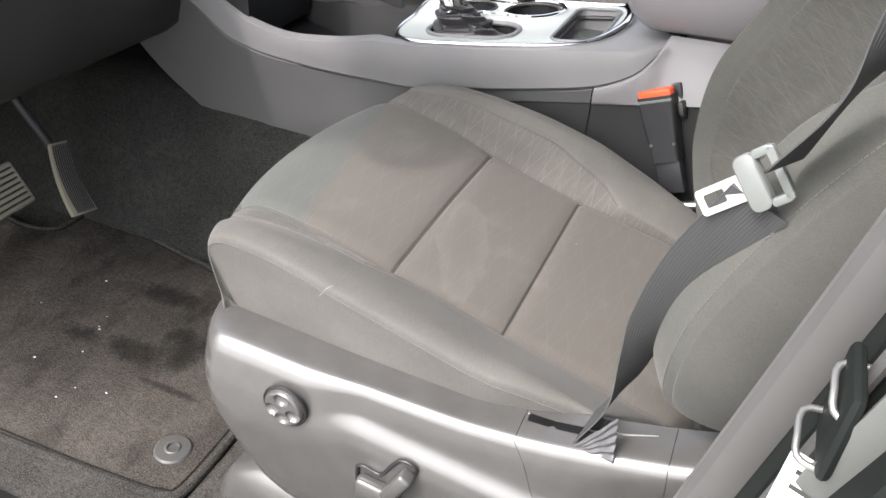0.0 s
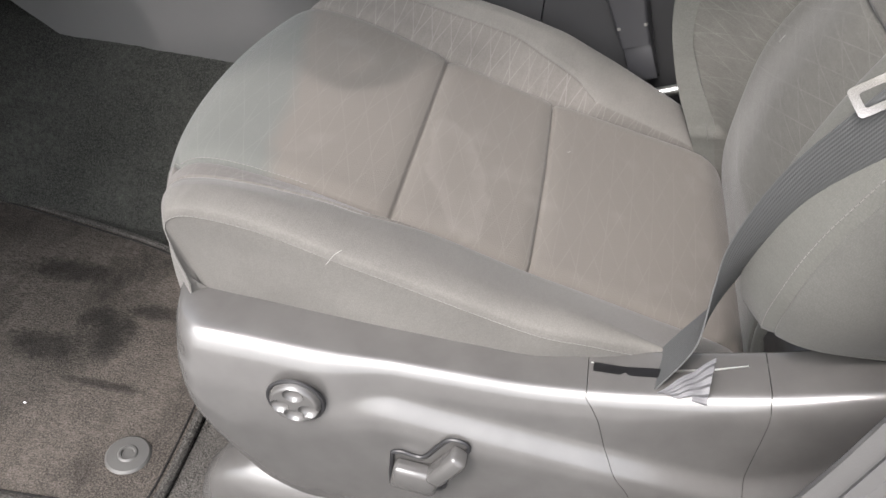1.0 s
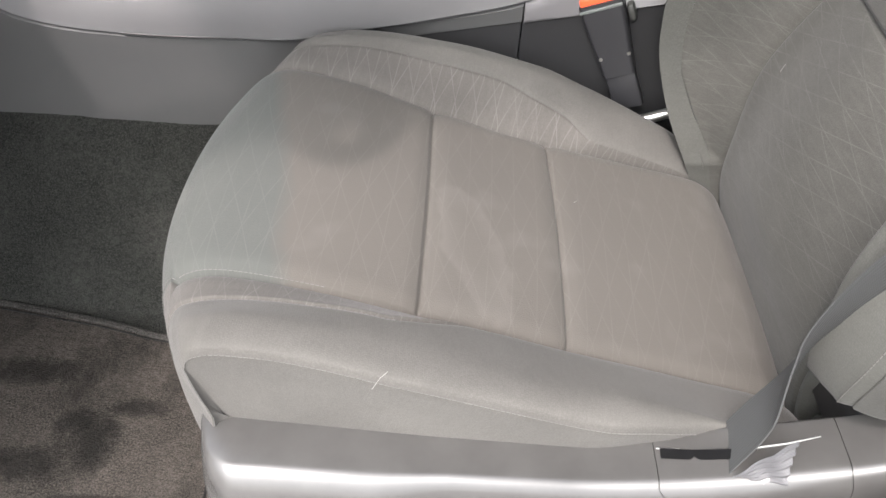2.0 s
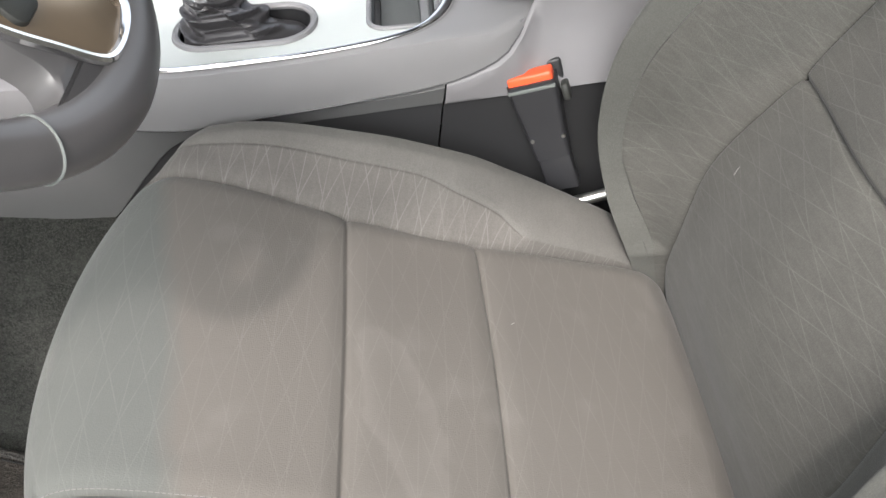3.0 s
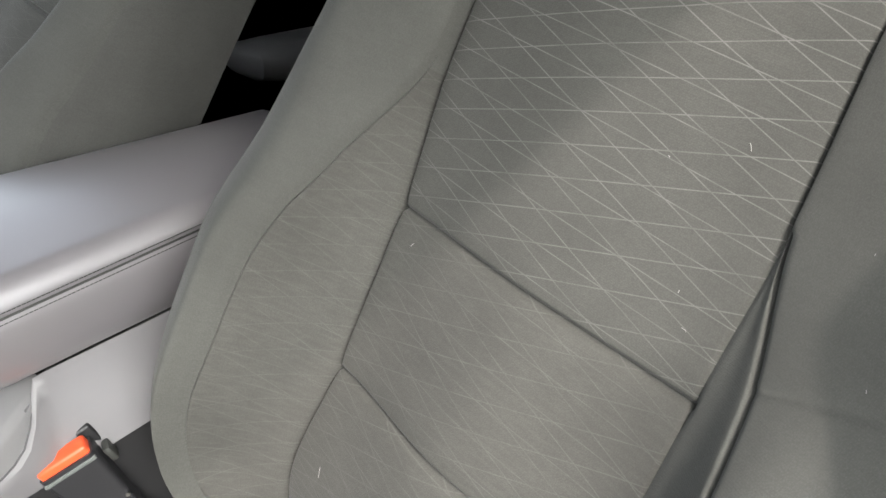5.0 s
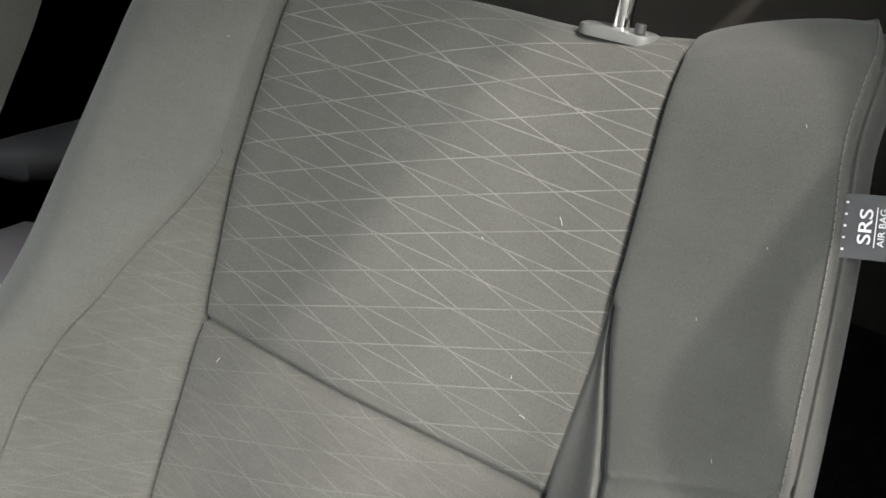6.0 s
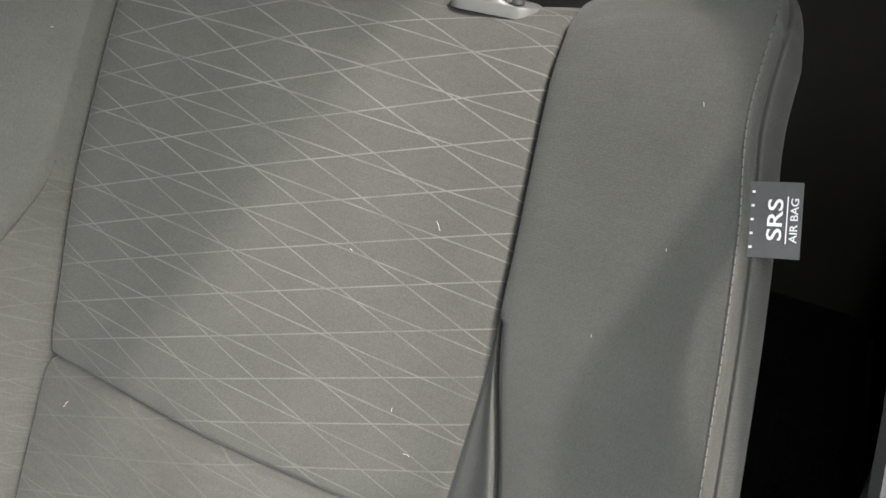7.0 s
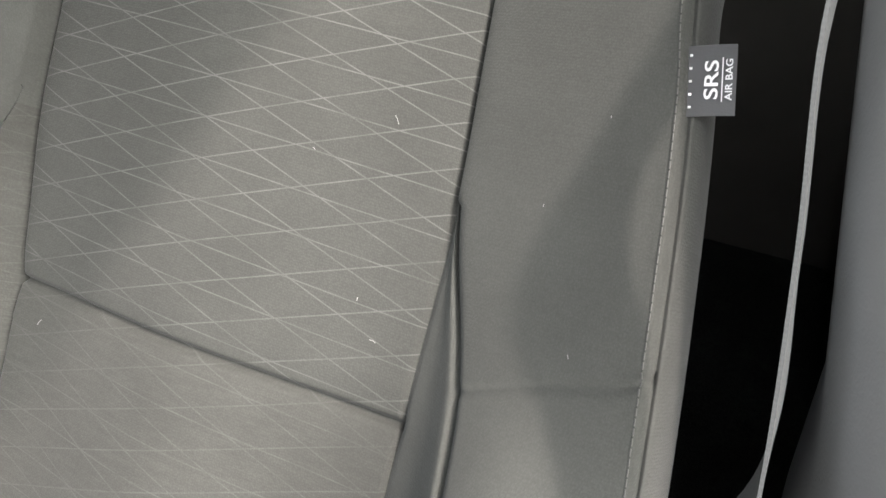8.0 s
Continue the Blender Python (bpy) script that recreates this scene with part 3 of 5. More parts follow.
    # the bolsters tuck under at their lower ends
    tuck = np.clip((0.35 - P[..., 2]) / 0.07, 0, 1) * np.clip((-P[..., 1] - 0.165) / 0.05, 0, 1)
    P[..., 0] += 0.06 * tuck
    lift = np.clip((0.395 - P[..., 2]) / 0.03, 0, 1) * np.clip((-P[..., 1] - 0.17) / 0.05, 0, 1)
    P[..., 0] += 0.07 * lift
    P[..., 2] += 0.02 * lift
    P[..., 1] = P[..., 1] * mirror + y_shift
    end = r[-1]
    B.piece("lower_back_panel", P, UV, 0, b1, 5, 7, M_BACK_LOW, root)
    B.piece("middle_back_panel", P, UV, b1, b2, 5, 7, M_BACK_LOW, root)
    B.piece("upper_back_panel", P, UV, b2, end, 5, 7, M_BACK_UP, root, "grey cloth panel with woven crossing lines, darkened to stand for shade")
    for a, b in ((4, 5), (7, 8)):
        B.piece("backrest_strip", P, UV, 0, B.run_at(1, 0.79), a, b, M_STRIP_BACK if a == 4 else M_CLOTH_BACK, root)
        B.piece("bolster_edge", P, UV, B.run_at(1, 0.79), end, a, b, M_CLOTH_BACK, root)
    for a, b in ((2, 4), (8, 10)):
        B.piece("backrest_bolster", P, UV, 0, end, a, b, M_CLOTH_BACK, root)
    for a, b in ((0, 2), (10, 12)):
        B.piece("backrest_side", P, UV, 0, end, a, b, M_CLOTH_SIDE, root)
    # rear shell
    bm = bmesh.new()
    rim0, rim1 = P[:, 0], P[:, -1]
    loft(bm, [[tuple(a), tuple(b)] for a, b in zip(rim0[::6], rim1[::6])], caps=False, close=False)
    part("back_shell", bm, M_DARK, root)
    bm = bmesh.new()
    P0 = cushion[1]
    loft(bm, [[tuple(a), tuple(b)] for a, b in zip(P0[::6, 0], P0[::6, -1])], caps=False, close=False)
    part("seat_pan", bm, M_DARK, root)
    return root, cushion, (B, P)


driver_seat, CUSHION, BACK = seat("grey cloth driver seat with bolsters and patterned centre panels", "front seats")




def cz(x):
    """Height of the console's top, which rises to the rear."""
    return 0.485 + 0.15 * (x - 0.25)


# ---- seat side cover: a lofted plastic skin outside the cushion ----
SHIELD_X = (0.03, 0.04, 0.05, 0.06, 0.075, 0.1, 0.125, 0.165, 0.23, 0.33, 0.40, 0.47, 0.54, 0.62, 0.70)
SHIELD_TOP = (0.313, 0.315, 0.316, 0.3165, 0.3165, 0.316, 0.315, 0.3135, 0.311, 0.312, 0.319, 0.333, 0.352, 0.38, 0.40)
SHIELD_LOW = (0.285, 0.262, 0.242, 0.222, 0.194, 0.158, 0.13, 0.113, 0.112, 0.110, 0.110, 0.115, 0.13, 0.17, 0.2)


SHIELD_Q = np.array([0, 1, 2, 3, 3.6, 4.4, 5.2, 6, 7, 7.6, 8])


def shield_point(x, q):
    """A point on the cover at x: q 0 the inner lip, 1 the top edge, 3 the crest, 3.6 the step, 5.2 the lower ledge, 7.6 the foot, 8 the turned-in foot."""
    top, low = float(spline(SHIELD_X, SHIELD_TOP, x)), float(spline(SHIELD_X, SHIELD_LOW, x))
    front = float(np.clip((x - 0.0305) / 0.036, 0, 1))
    front = math.sqrt(max(0.0, 1 - (1 - front) ** 2))
    fold = float(np.clip((x - 0.16) / 0.085, 0, 1))
    fold = fold * fold * (3 - 2 * fold)
    ledge = float(spline((0.0, 0.2, 0.29, 0.41, 0.51, 0.7), (0.262, 0.262, 0.255, 0.245, 0.238, 0.235), x))
    out = -0.241
    ya = np.array([-0.222, -0.240, -0.283, -0.2995, -0.305, -0.309, -0.311, -0.3125, -0.312, -0.309, -0.285])
    za = np.array([top - 0.03, top - 0.001, top - 0.0045, top - 0.0195, top - 0.036, top - 0.052, top - 0.072, top - 0.1, low + 0.03, low, low - 0.004])
    yb = np.array([-0.222, -0.240, -0.279, -0.2915, -0.295, -0.2965, -0.3105, -0.3125, -0.312, -0.309, -0.285])
    zb = np.array([top - 0.03, top - 0.0005, top - 0.0015, top - 0.0105, top - 0.024, ledge + 0.019, ledge - 0.002, ledge - 0.02, low + 0.03, low, low - 0.004])
    zb[4] = max(zb[4], zb[5] + 0.003)
    y, z = ya + (yb - ya) * fold, za + (zb - za) * fold
    y = np.where(np.arange(len(y)) > 0, out + (y - out) * front, y)
    # near the front the side is short: squeeze the heights evenly
    if z[8] > z[5] - 0.1:
        room = top - low
        s = min(1.0, room / 0.075)
        z2 = z.copy()
        z2[:5] = top - (top - z[:5]) * s
        z2[5:] = z2[4] - (z2[4] - low) * np.array([0.2, 0.4, 0.6, 0.86, 1.0, 1.03])
        k = float(np.clip((z[8] - z[5] + 0.1) / 0.05, 0, 1))
        z = z + (z2 - z) * k
    for i in range(9, 2, -1):
        z[i - 1] = max(z[i - 1], z[i] + 0.0008)
    return float(spline(SHIELD_Q, y, q)), float(spline(SHIELD_Q, z, q))


def shield_skin(name, x0, x1, parent, shear0=0.0, shear1=0.0, label=""):
    rows = max(8, int((x1 - x0) / 0.005))
    q = np.linspace(0, 8, 84)
    P = np.zeros((rows + 1, len(q), 3))
    for i in range(rows + 1):
        s = i / rows
        for j, k in enumerate(q):
            drop = max(0.0, (k - 2.6) / 5.4) ** 1.2
            x = x0 + (x1 - x0) * s + (shear0 * (1 - s) + shear1 * s) * drop * 1.6
            y, z = shield_point(x, k)
            P[i, j] = (x, y, z)
    return grid_part(name, P, None, M_SHIELD, parent, label, normals_out=False, thick=0.002)


def make_shield():
    root = thing("seat_side_cover", "satin grey plastic side cover with power seat controls, beside the cushion", "seat trim")
    shield_skin("front_cover", 0.031, 0.3997, root, 0, 0.06, "scuffed satin grey plastic")
    shield_skin("belt_anchor_cover", 0.4003, 0.5397, root, 0.06, 0.012)
    shield_skin("rear_cover", 0.5403, 0.70, root, 0.012, 0)
    # slot through which the belt leaves
    bm = bmesh.new()
    pts = [(0.404, -0.2585, 0.3165), (0.43, -0.2605, 0.3195), (0.462, -0.263, 0.3285)]
    for a, b in zip(pts[:-1], pts[1:]):
        a, b = Vector(a), Vector(b)
        n = Vector((0, -0.12, 0.99))
        w = Vector((0, -0.99, -0.12)) * 0.0045
        vs = [bm.verts.new(p) for p in (a - w + n * 0.004, b - w + n * 0.004, b + w + n * 0.004, a + w + n * 0.004)]
        bm.faces.new(vs)
    bmesh.ops.solidify(bm, geom=bm.faces[:], thickness=0.001)
    part("belt_slot", bm, M_BLACK, root, "dark slot with bright rim")
    bm = bmesh.new()
    tube(bm, [(0.402, -0.2535, 0.3185), (0.43, -0.2555, 0.3215), (0.465, -0.259, 0.3305), (0.5, -0.2575, 0.341), (0.525, -0.2545, 0.349)], (0.0006, 0.0014, 0.0012, 0.0008, 0.0005), 8)
    part("slot_rim", bm, M_METAL, root)
    # recline knob: dished face with scallops
    knob = thing_part("lumbar_knob", root, (0.157, -0.3118, 0.2665))
    bm = bmesh.new()
    n, m = 64, 26
    R = 0.0238
    rings = []
    for i in range(m + 1):
        r = R * i / m
        ring = []
        for k in range(n):
            a = 2 * math.pi * k / n
            h = 0.0065
            if i > m - 4:
                h -= 0.0065 * ((i - (m - 4)) / 4) ** 2
            for b in (90, 198, 342, 270):
                cx, cy = 0.0135 * math.cos(radians(b)), 0.0135 * math.sin(radians(b))
                d = math.hypot(r * math.cos(a) - cx, (r * math.sin(a) - cy) * 1.15) / 0.0085
                if d < 1:
                    h -= 0.005 * (1 - d * d) ** 0.4
            ring.append((r * math.cos(a), -h, r * math.sin(a)))
        rings.append(ring)
    loft(bm, rings, caps=False)
    part("dial", bm, M_SHIELD, knob)
    bm = bmesh.new()
    tube(bm, [(0.025 * math.cos(a), 0.0, 0.025 * math.sin(a)) for a in np.linspace(0, 2 * math.pi, 48, endpoint=False)], 0.0018, 8, closed=True)
    part("knob_gap", bm, M_BLACK, knob)
    # seat switch: a flat bar and a tilted lever in a raised frame
    sw = thing_part("seat_switch", root, (0.272, -0.3125, 0.205))
    bm = bmesh.new()
    ring = [(-0.027, 0.016), (-0.02, 0.0195), (0.0, 0.017), (0.012, 0.036), (0.022, 0.05), (0.033, 0.051), (0.04, 0.045), (0.038, 0.034), (0.03, 0.012), (0.022, -0.002), (0.02, -0.026), (-0.022, -0.032), (-0.027, -0.026)]
    out = catmull([(x, -0.0015, z) for x, z in ring + ring[:1]], 60)[:-1]
    tube(bm, out.tolist(), 0.0021, 8, closed=True)
    part("switch_frame", bm, M_BLACK, sw)
    bm = bmesh.new()
    box(bm, (-0.0245, -0.016, -0.022), (0.0185, 0.0, 0.009), 0.005, 3, Matrix.Rotation(radians(6), 4, "Y"))
    part("slide_bar", bm, M_SHIELD, sw)
    bm = bmesh.new()
    box(bm, (-0.0085, -0.019, -0.022), (0.0085, 0.0, 0.026), 0.005, 3, Matrix.Translation((0.0225, 0, 0.02)) @ Matrix.Rotation(radians(28), 4, "Y"))
    part("tilt_lever", bm, M_SHIELD, sw)
    return root


def thing_part(name, parent, at, rot=(0, 0, 0)):
    ob = new(name)
    ob.parent, ob.location, ob.rotation_euler = parent, at, [radians(a) for a in rot]
    ob.empty_display_size = 0.02
    return ob


make_shield()


def make_rail():
    """Plastic cover over the front end of the seat rail, on the carpet."""
    root = thing("seat_rail_cover", "satin grey plastic cap over the seat rail on the carpet", "seat trim")
    rings = []
    for x, w, h in ((0.022, 0.012, 0.02), (0.03, 0.028, 0.05), (0.05, 0.038, 0.08), (0.09, 0.042, 0.1), (0.15, 0.044, 0.1), (0.4, 0.044, 0.1), (0.62, 0.044, 0.1)):
        ring = []
        for k in range(24):
            a = math.pi * k / 23
            ring.append((x, -0.262 - w * abs(math.cos(a)) ** 0.7 * (1 if math.cos(a) > 0 else -1), -0.012 + (h + 0.012) * math.sin(a) ** 0.6))
        rings.append(ring)
    part("cap", loft(bmesh.new(), rings), M_SHIELD, root)
    for y in (0.2,):
        bm = bmesh.new()
        box(bm, (0.02, y - 0.03, -0.012), (0.62, y + 0.03, 0.1), 0.01, 2)
        part("inner_rail", bm, M_DARK, root)


make_rail()


# ---- headrest on its posts ----
def make_headrest():
    root = thing("headrest", "dark cloth headrest on bright steel posts above the backrest", "headrest")
    for y in (-0.06, 0.17):
        bm = bmesh.new()
        tube(bm, [(0.848, y, 0.935), (0.851, y, 0.97), (0.862, y, 1.08)], 0.0065, 16)
        part("post", bm, M_CHROME, root, "polished steel post")
        bm = bmesh.new()
        m = Matrix.Translation((0.848, y, 0.9395)) @ Matrix.Rotation(radians(4), 4, "Y")
        slab(bm, rounded(0.03, 0.056, 0.013), -0.006, 0.0015, m, 0.003)
        part("post_guide", bm, M_SLEEVE, root, "grey plastic post sleeve")
        bm = bmesh.new()
        cylinder(bm, 0.004, 0.0035, 0.006, m @ Matrix.Translation((-0.01, -0.017, 0.005)), 14)
        part("release_button", bm, M_DARK, root)
    bm = bmesh.new()
    rings = []
    for z, w, d, x in ((1.06, 0.09, 0.03, 0.85), (1.075, 0.12, 0.05, 0.845), (1.13, 0.135, 0.06, 0.845), (1.2, 0.13, 0.058, 0.862), (1.245, 0.11, 0.045, 0.872), (1.258, 0.08, 0.025, 0.876)):
        rings.append([(x + dx * d / 0.06, 0.048 + dy * w / 0.135, z) for dx, dy in rounded(0.12, 0.27, 0.05)])
    part("pad", loft(bm, rings), M_CLOTH, root)


make_headrest()


# ---- seat belt ----
def ribbon(name, centre, across, parent, width=0.047, thick=0.0013, label="", wrinkle=0.0):
    """A strip of webbing along a line of centres, with a direction across it at each."""
    both = catmull(np.hstack([centre, np.asarray(across) * 1e-4]), 90)
    c, w = both[:, :3], both[:, 3:]
    w = w / np.linalg.norm(w, axis=1)[:, None]
    t = np.gradient(c, axis=0)
    t /= np.linalg.norm(t, axis=1)[:, None]
    w -= t * (w * t).sum(1)[:, None]
    w /= np.linalg.norm(w, axis=1)[:, None]
    n = np.cross(t, w)
    run = np.r_[0, np.cumsum(np.linalg.norm(np.diff(c, axis=0), axis=1))]
    u = np.linspace(-0.5, 0.5, 24)
    P = c[:, None] + w[:, None] * (u * width)[None, :, None]
    P += n[:, None] * (wrinkle * np.sin(u * 22 + 3)[None, :, None])
    UV = np.stack([np.repeat((u * width)[None], len(c), 0), np.repeat(run[:, None], len(u), 1)], -1)
    return grid_part(name, P, UV, M_WEB, parent, label, thick=thick)


def make_belt():
    root = thing("seat_belt", "unbuckled grey webbing seat belt hanging beside the driver seat", "seat belt")
    left = np.array([(0.450, -0.276, 0.32), (0.466, -0.285, 0.39), (0.462, -0.292, 0.464), (0.463, -0.29, 0.516), (0.479, -0.285, 0.568), (0.5, -0.282, 0.605), (0.522, -0.28, 0.637)])
    right = np.array([(0.458, -0.236, 0.324), (0.480, -0.245, 0.398), (0.49, -0.258, 0.456), (0.505, -0.268, 0.492), (0.521, -0.275, 0.532), (0.54, -0.277, 0.565), (0.56, -0.277, 0.6)])
    sink = np.array((0.0, 0.028, 0.048, 0.046, 0.032, 0.014, 0.0))[:, None] * np.array((0.25, 0.735, -0.634))
    left, right = left + sink, right + sink
    ribbon("lap_webbing", ((left + right) / 2).tolist(), (right - left).tolist(), root)
    # bunched, paler fold where the webbing leaves the cover
    A, B, C = (Vector(p) for p in ((0.453, -0.281, 0.3215), (0.494, -0.288, 0.3295), (0.487, -0.2835, 0.382)))
    n = 44
    P = np.zeros((n, n, 3))
    for i in range(n):
        for j in range(n):
            u, v = i / (n - 1), j / (n - 1)
            p = A.lerp(B.lerp(C, v), u)
            crease = 0.0022 * u * math.sin(v * 30 + 1.5 * math.sin(u * 5)) + 0.0012 * math.sin(u * 14 + v * 5)
            P[i, j] = p + Vector((-0.15, -0.95, 0.25)) * (crease + 0.001)
    UV = np.stack(np.meshgrid(np.linspace(0, 0.05, n), np.linspace(0, 0.045, n)), -1)
    grid_part("folded_webbing", P, UV, M_WEB_PALE, root, "bunched pale webbing", thick=0.001)
    # shoulder strand up to the pillar
    ribbon("shoulder_webbing", [(0.547, -0.281, 0.652), (0.573, -0.292, 0.72), (0.6, -0.306, 0.795), (0.628, -0.297, 0.87), (0.656, -0.285, 0.945), (0.7, -0.292, 1.0), (0.75, -0.318, 1.065), (0.83, -0.385, 1.16)],
           [(0.3, 0.85, -0.4), (0.2, 0.9, -0.35), (0.9, 0.0, -0.44), (0.91, -0.06, -0.41), (0.93, -0.05, -0.34), (0.93, -0.04, -0.3), (0.85, -0.4, -0.2), (0.6, -0.7, -0.2)], root)
    # tongue: plastic grip with a slotted plate
    tongue = thing_part("tongue", root, (0.533, -0.277, 0.632))
    X = Vector((-0.73, 0.05, -0.68)).normalized()      # towards the plate's tip
    N = Vector((-0.25, -0.9, 0.2))
    N = (N - X * N.dot(X)).normalized()
    Y = N.cross(X)
    m = Matrix((X, Y, N)).transposed().to_4x4() @ Matrix.Scale(0.76, 4)
    bm = bmesh.new()
    plate = [(x, y) for x, y in rounded(0.05, 0.026, 0.004)]
    hole = [(x + 0.008, y) for x, y in rounded(0.02, 0.013, 0.002)]
    frame_plate(bm, [(x + 0.03, y) for x, y in plate], [(x + 0.03, y) for x, y in hole], 0.0022, m)
    part("plate", bm, M_CHROME, tongue, "bright steel plate with a slot")
    bm = bmesh.new()
    slab(bm, rounded(0.022, 0.056, 0.009), -0.007, 0.007, m @ Matrix.Translation((0.0, 0, 0)), 0.004)
    part("grip", bm, M_TONGUE, tongue, "pale grey plastic grip")
    bm = bmesh.new()
    slab(bm, rounded(0.02, 0.009, 0.004), -0.005, 0.005, m @ Matrix.Translation((-0.018, 0.0235, 0.0)), 0.002)
    slab(bm, rounded(0.02, 0.009, 0.004), -0.005, 0.005, m @ Matrix.Translation((-0.018, -0.0235, 0.0)), 0.002)
    slab(bm, rounded(0.008, 0.054, 0.0035), -0.005, 0.005, m @ Matrix.Translation((-0.026, 0, 0.0)), 0.002)
    part("loop", bm, M_TONGUE, tongue)
    return root


def frame_plate(bm, outer, inner, thick, m):
    """A plate with a hole: outlines of equally many points."""
    def at(p, z):
        return bm.verts.new(m @ Vector((p[0], p[1], z)))
    n = len(outer)
    o0, o1 = [at(p, 0) for p in outer], [at(p, thick) for p in outer]
    i0, i1 = [at(p, 0) for p in inner], [at(p, thick) for p in inner]
    for k in range(n):
        j = (k + 1) % n
        bm.faces.new((o1[k], o1[j], i1[j], i1[k]))
        bm.faces.new((o0[j], o0[k], i0[k], i0[j]))
        bm.faces.new((o0[k], o0[j], o1[j], o1[k]))
        bm.faces.new((i0[j], i0[k], i1[k], i1[j]))
    return bm


M_WEB_PALE = webbing_material("pale_webbing", (0.1, 0.1, 0.105))
make_belt()


# ---- air bag tag sewn into the backrest seam ----
def text_mesh(body, size, m):
    """Lettering from the built-in font, as a mesh."""
    cu = bpy.data.curves.new("lettering", "FONT")
    cu.body, cu.size, cu.align_x, cu.align_y, cu.extrude = body, size, "CENTER", "CENTER", 0.0001
    cu.offset = size * 0.012
    ob = bpy.data.objects.new("lettering", cu)
    scene.collection.objects.link(ob)
    bpy.context.view_layer.update()
    mesh = bpy.data.meshes.new_from_object(ob.evaluated_get(bpy.context.evaluated_depsgraph_get()))
    bpy.data.objects.remove(ob)
    mesh.transform(m)
    return mesh


def make_tag():
    root = thing("airbag_tag", "small dark cloth tag with white lettering sewn in the backrest seam", "tag")
    o = Vector(TAG_AT)
    right = Vector((0.1, -0.97, 0.2)).normalized()
    up = Vector((0.5, 0.2, 0.85))
    up = (up - right * up.dot(right)).normalized()
    n = right.cross(up)
    m = Matrix((right, up, n)).transposed().to_4x4()
    m.translation = o
    bm = bmesh.new()
    nx, ny = 10, 12
    w, h = 0.0245, 0.034
    rows = []
    for j in range(ny + 1):
        rows.append([m @ Vector((-0.004 + (w) * i / nx, -h / 2 + h * j / ny, 0.0018 + 0.0012 * math.sin(i / nx * 2.6))) for i in range(nx + 1)])
    loft(bm, rows, caps=False, close=False)
    bmesh.ops.solidify(bm, geom=bm.faces[:], thickness=0.0006)
    part("cloth", bm, M_TAG, root)
    turn = m @ Matrix.Translation((0.0098, 0, 0.0036)) @ Matrix.Rotation(radians(90), 4, "Z")
    mesh_object("lettering", text_mesh("SRS", 0.0086, turn @ Matrix.Diagonal((1.45, 1, 1, 1))), M_WHITE, root, "white letters SRS")
    turn = m @ Matrix.Translation((0.0174, 0, 0.0036)) @ Matrix.Rotation(radians(90), 4, "Z")
    mesh_object("small_lettering", text_mesh("AIR BAG", 0.0044, turn @ Matrix.Diagonal((1.2, 1, 1, 1))), M_WHITE, root, "white letters AIR BAG")
    bm = bmesh.new()
    box(bm, (0.0141, -0.0105, 0.0034), (0.0146, 0.0105, 0.0037), 0, 1, m)
    part("rule", bm, M_WHITE, root)
    for k in range(5):
        bm = bmesh.new()
        box(bm, (-0.0005, -0.013 + 0.0062 * k, 0.002), (0.0008, -0.012 + 0.0062 * k, 0.0033), 0, 1, m)
        part("stitch", bm, M_WHITE, root)


_B, _P = BACK
_col = _P[:, int(np.argmin(abs(_B.q - 10)))]
TAG_AT = tuple(_col[int(np.argmin(np.linalg.norm(_col - np.array((0.752, -0.236, 0.886)), axis=1)))])
make_tag()

# thread along the seams that show stitches
def seam_thread(P, U, knot, s0, s1, name, side=0.0, lift=0.0006, parent=None):
    """A row of stitches on the cloth, a little beside a seam."""
    j = int(np.argmin(abs(U.q - knot)))
    line = []
    for r in range(len(U.run)):
        if s0 <= U.run[r] <= s1:
            at = U.arc[r, j] + side
            p = [np.interp(at, U.arc[r], P[r, :, k]) for k in range(3)]
            a, c = (np.array([np.interp(at + d, U.arc[r], P[r, :, k]) for k in range(3)]) for d in (-0.002, 0.002))
            along = P[min(r + 1, len(P) - 1), j] - P[max(r - 1, 0), j]
            n = np.cross(along, c - a)
            n /= np.linalg.norm(n) + 1e-9
            line.append(tuple(np.array(p) - n * lift))
    stitches(name, line, parent)


_U, _PC = CUSHION
seam_thread(_PC, _U, 10, 0.14, 0.72, "bolster_stitching", side=0.0055, parent=driver_seat)
seam_thread(_PC, _U, 8, 0.13, 0.42, "strip_stitching", side=0.003, parent=driver_seat)
seam_thread(_PC, _U, 7, 0.13, 0.36, "panel_stitching", side=-0.004, parent=driver_seat)
seam_thread(_P, _B, 10, 0.22, _B.run[-1] - 0.1, "backrest_stitching", side=-0.0055, parent=driver_seat)


# ---- lint and specks ----
def make_lint(name, label, spots, material):
    for i, (p, size, ang) in enumerate(spots):
        bm = bmesh.new()
        d = Vector((math.cos(ang), math.sin(ang) * 0.6, math.sin(ang) * 0.8)) * size
        p = Vector(p)
        tube(bm, [p - d, p + Vector((0, 0, size * 0.3)), p + d], 0.00024, 5)
        tagged(part(name, bm, material), label, "lint", "lint on the seat")


def on_seat(p):
    """The nearest point of the upholstery."""
    best = None
    for _, grid in (CUSHION, BACK):
        flat = grid.reshape(-1, 3)
        d = np.linalg.norm(flat - np.array(p), axis=1)
        k = int(np.argmin(d))
        if best is None or d[k] < best[0]:
            best = (d[k], flat[k])
    return Vector(best[1])


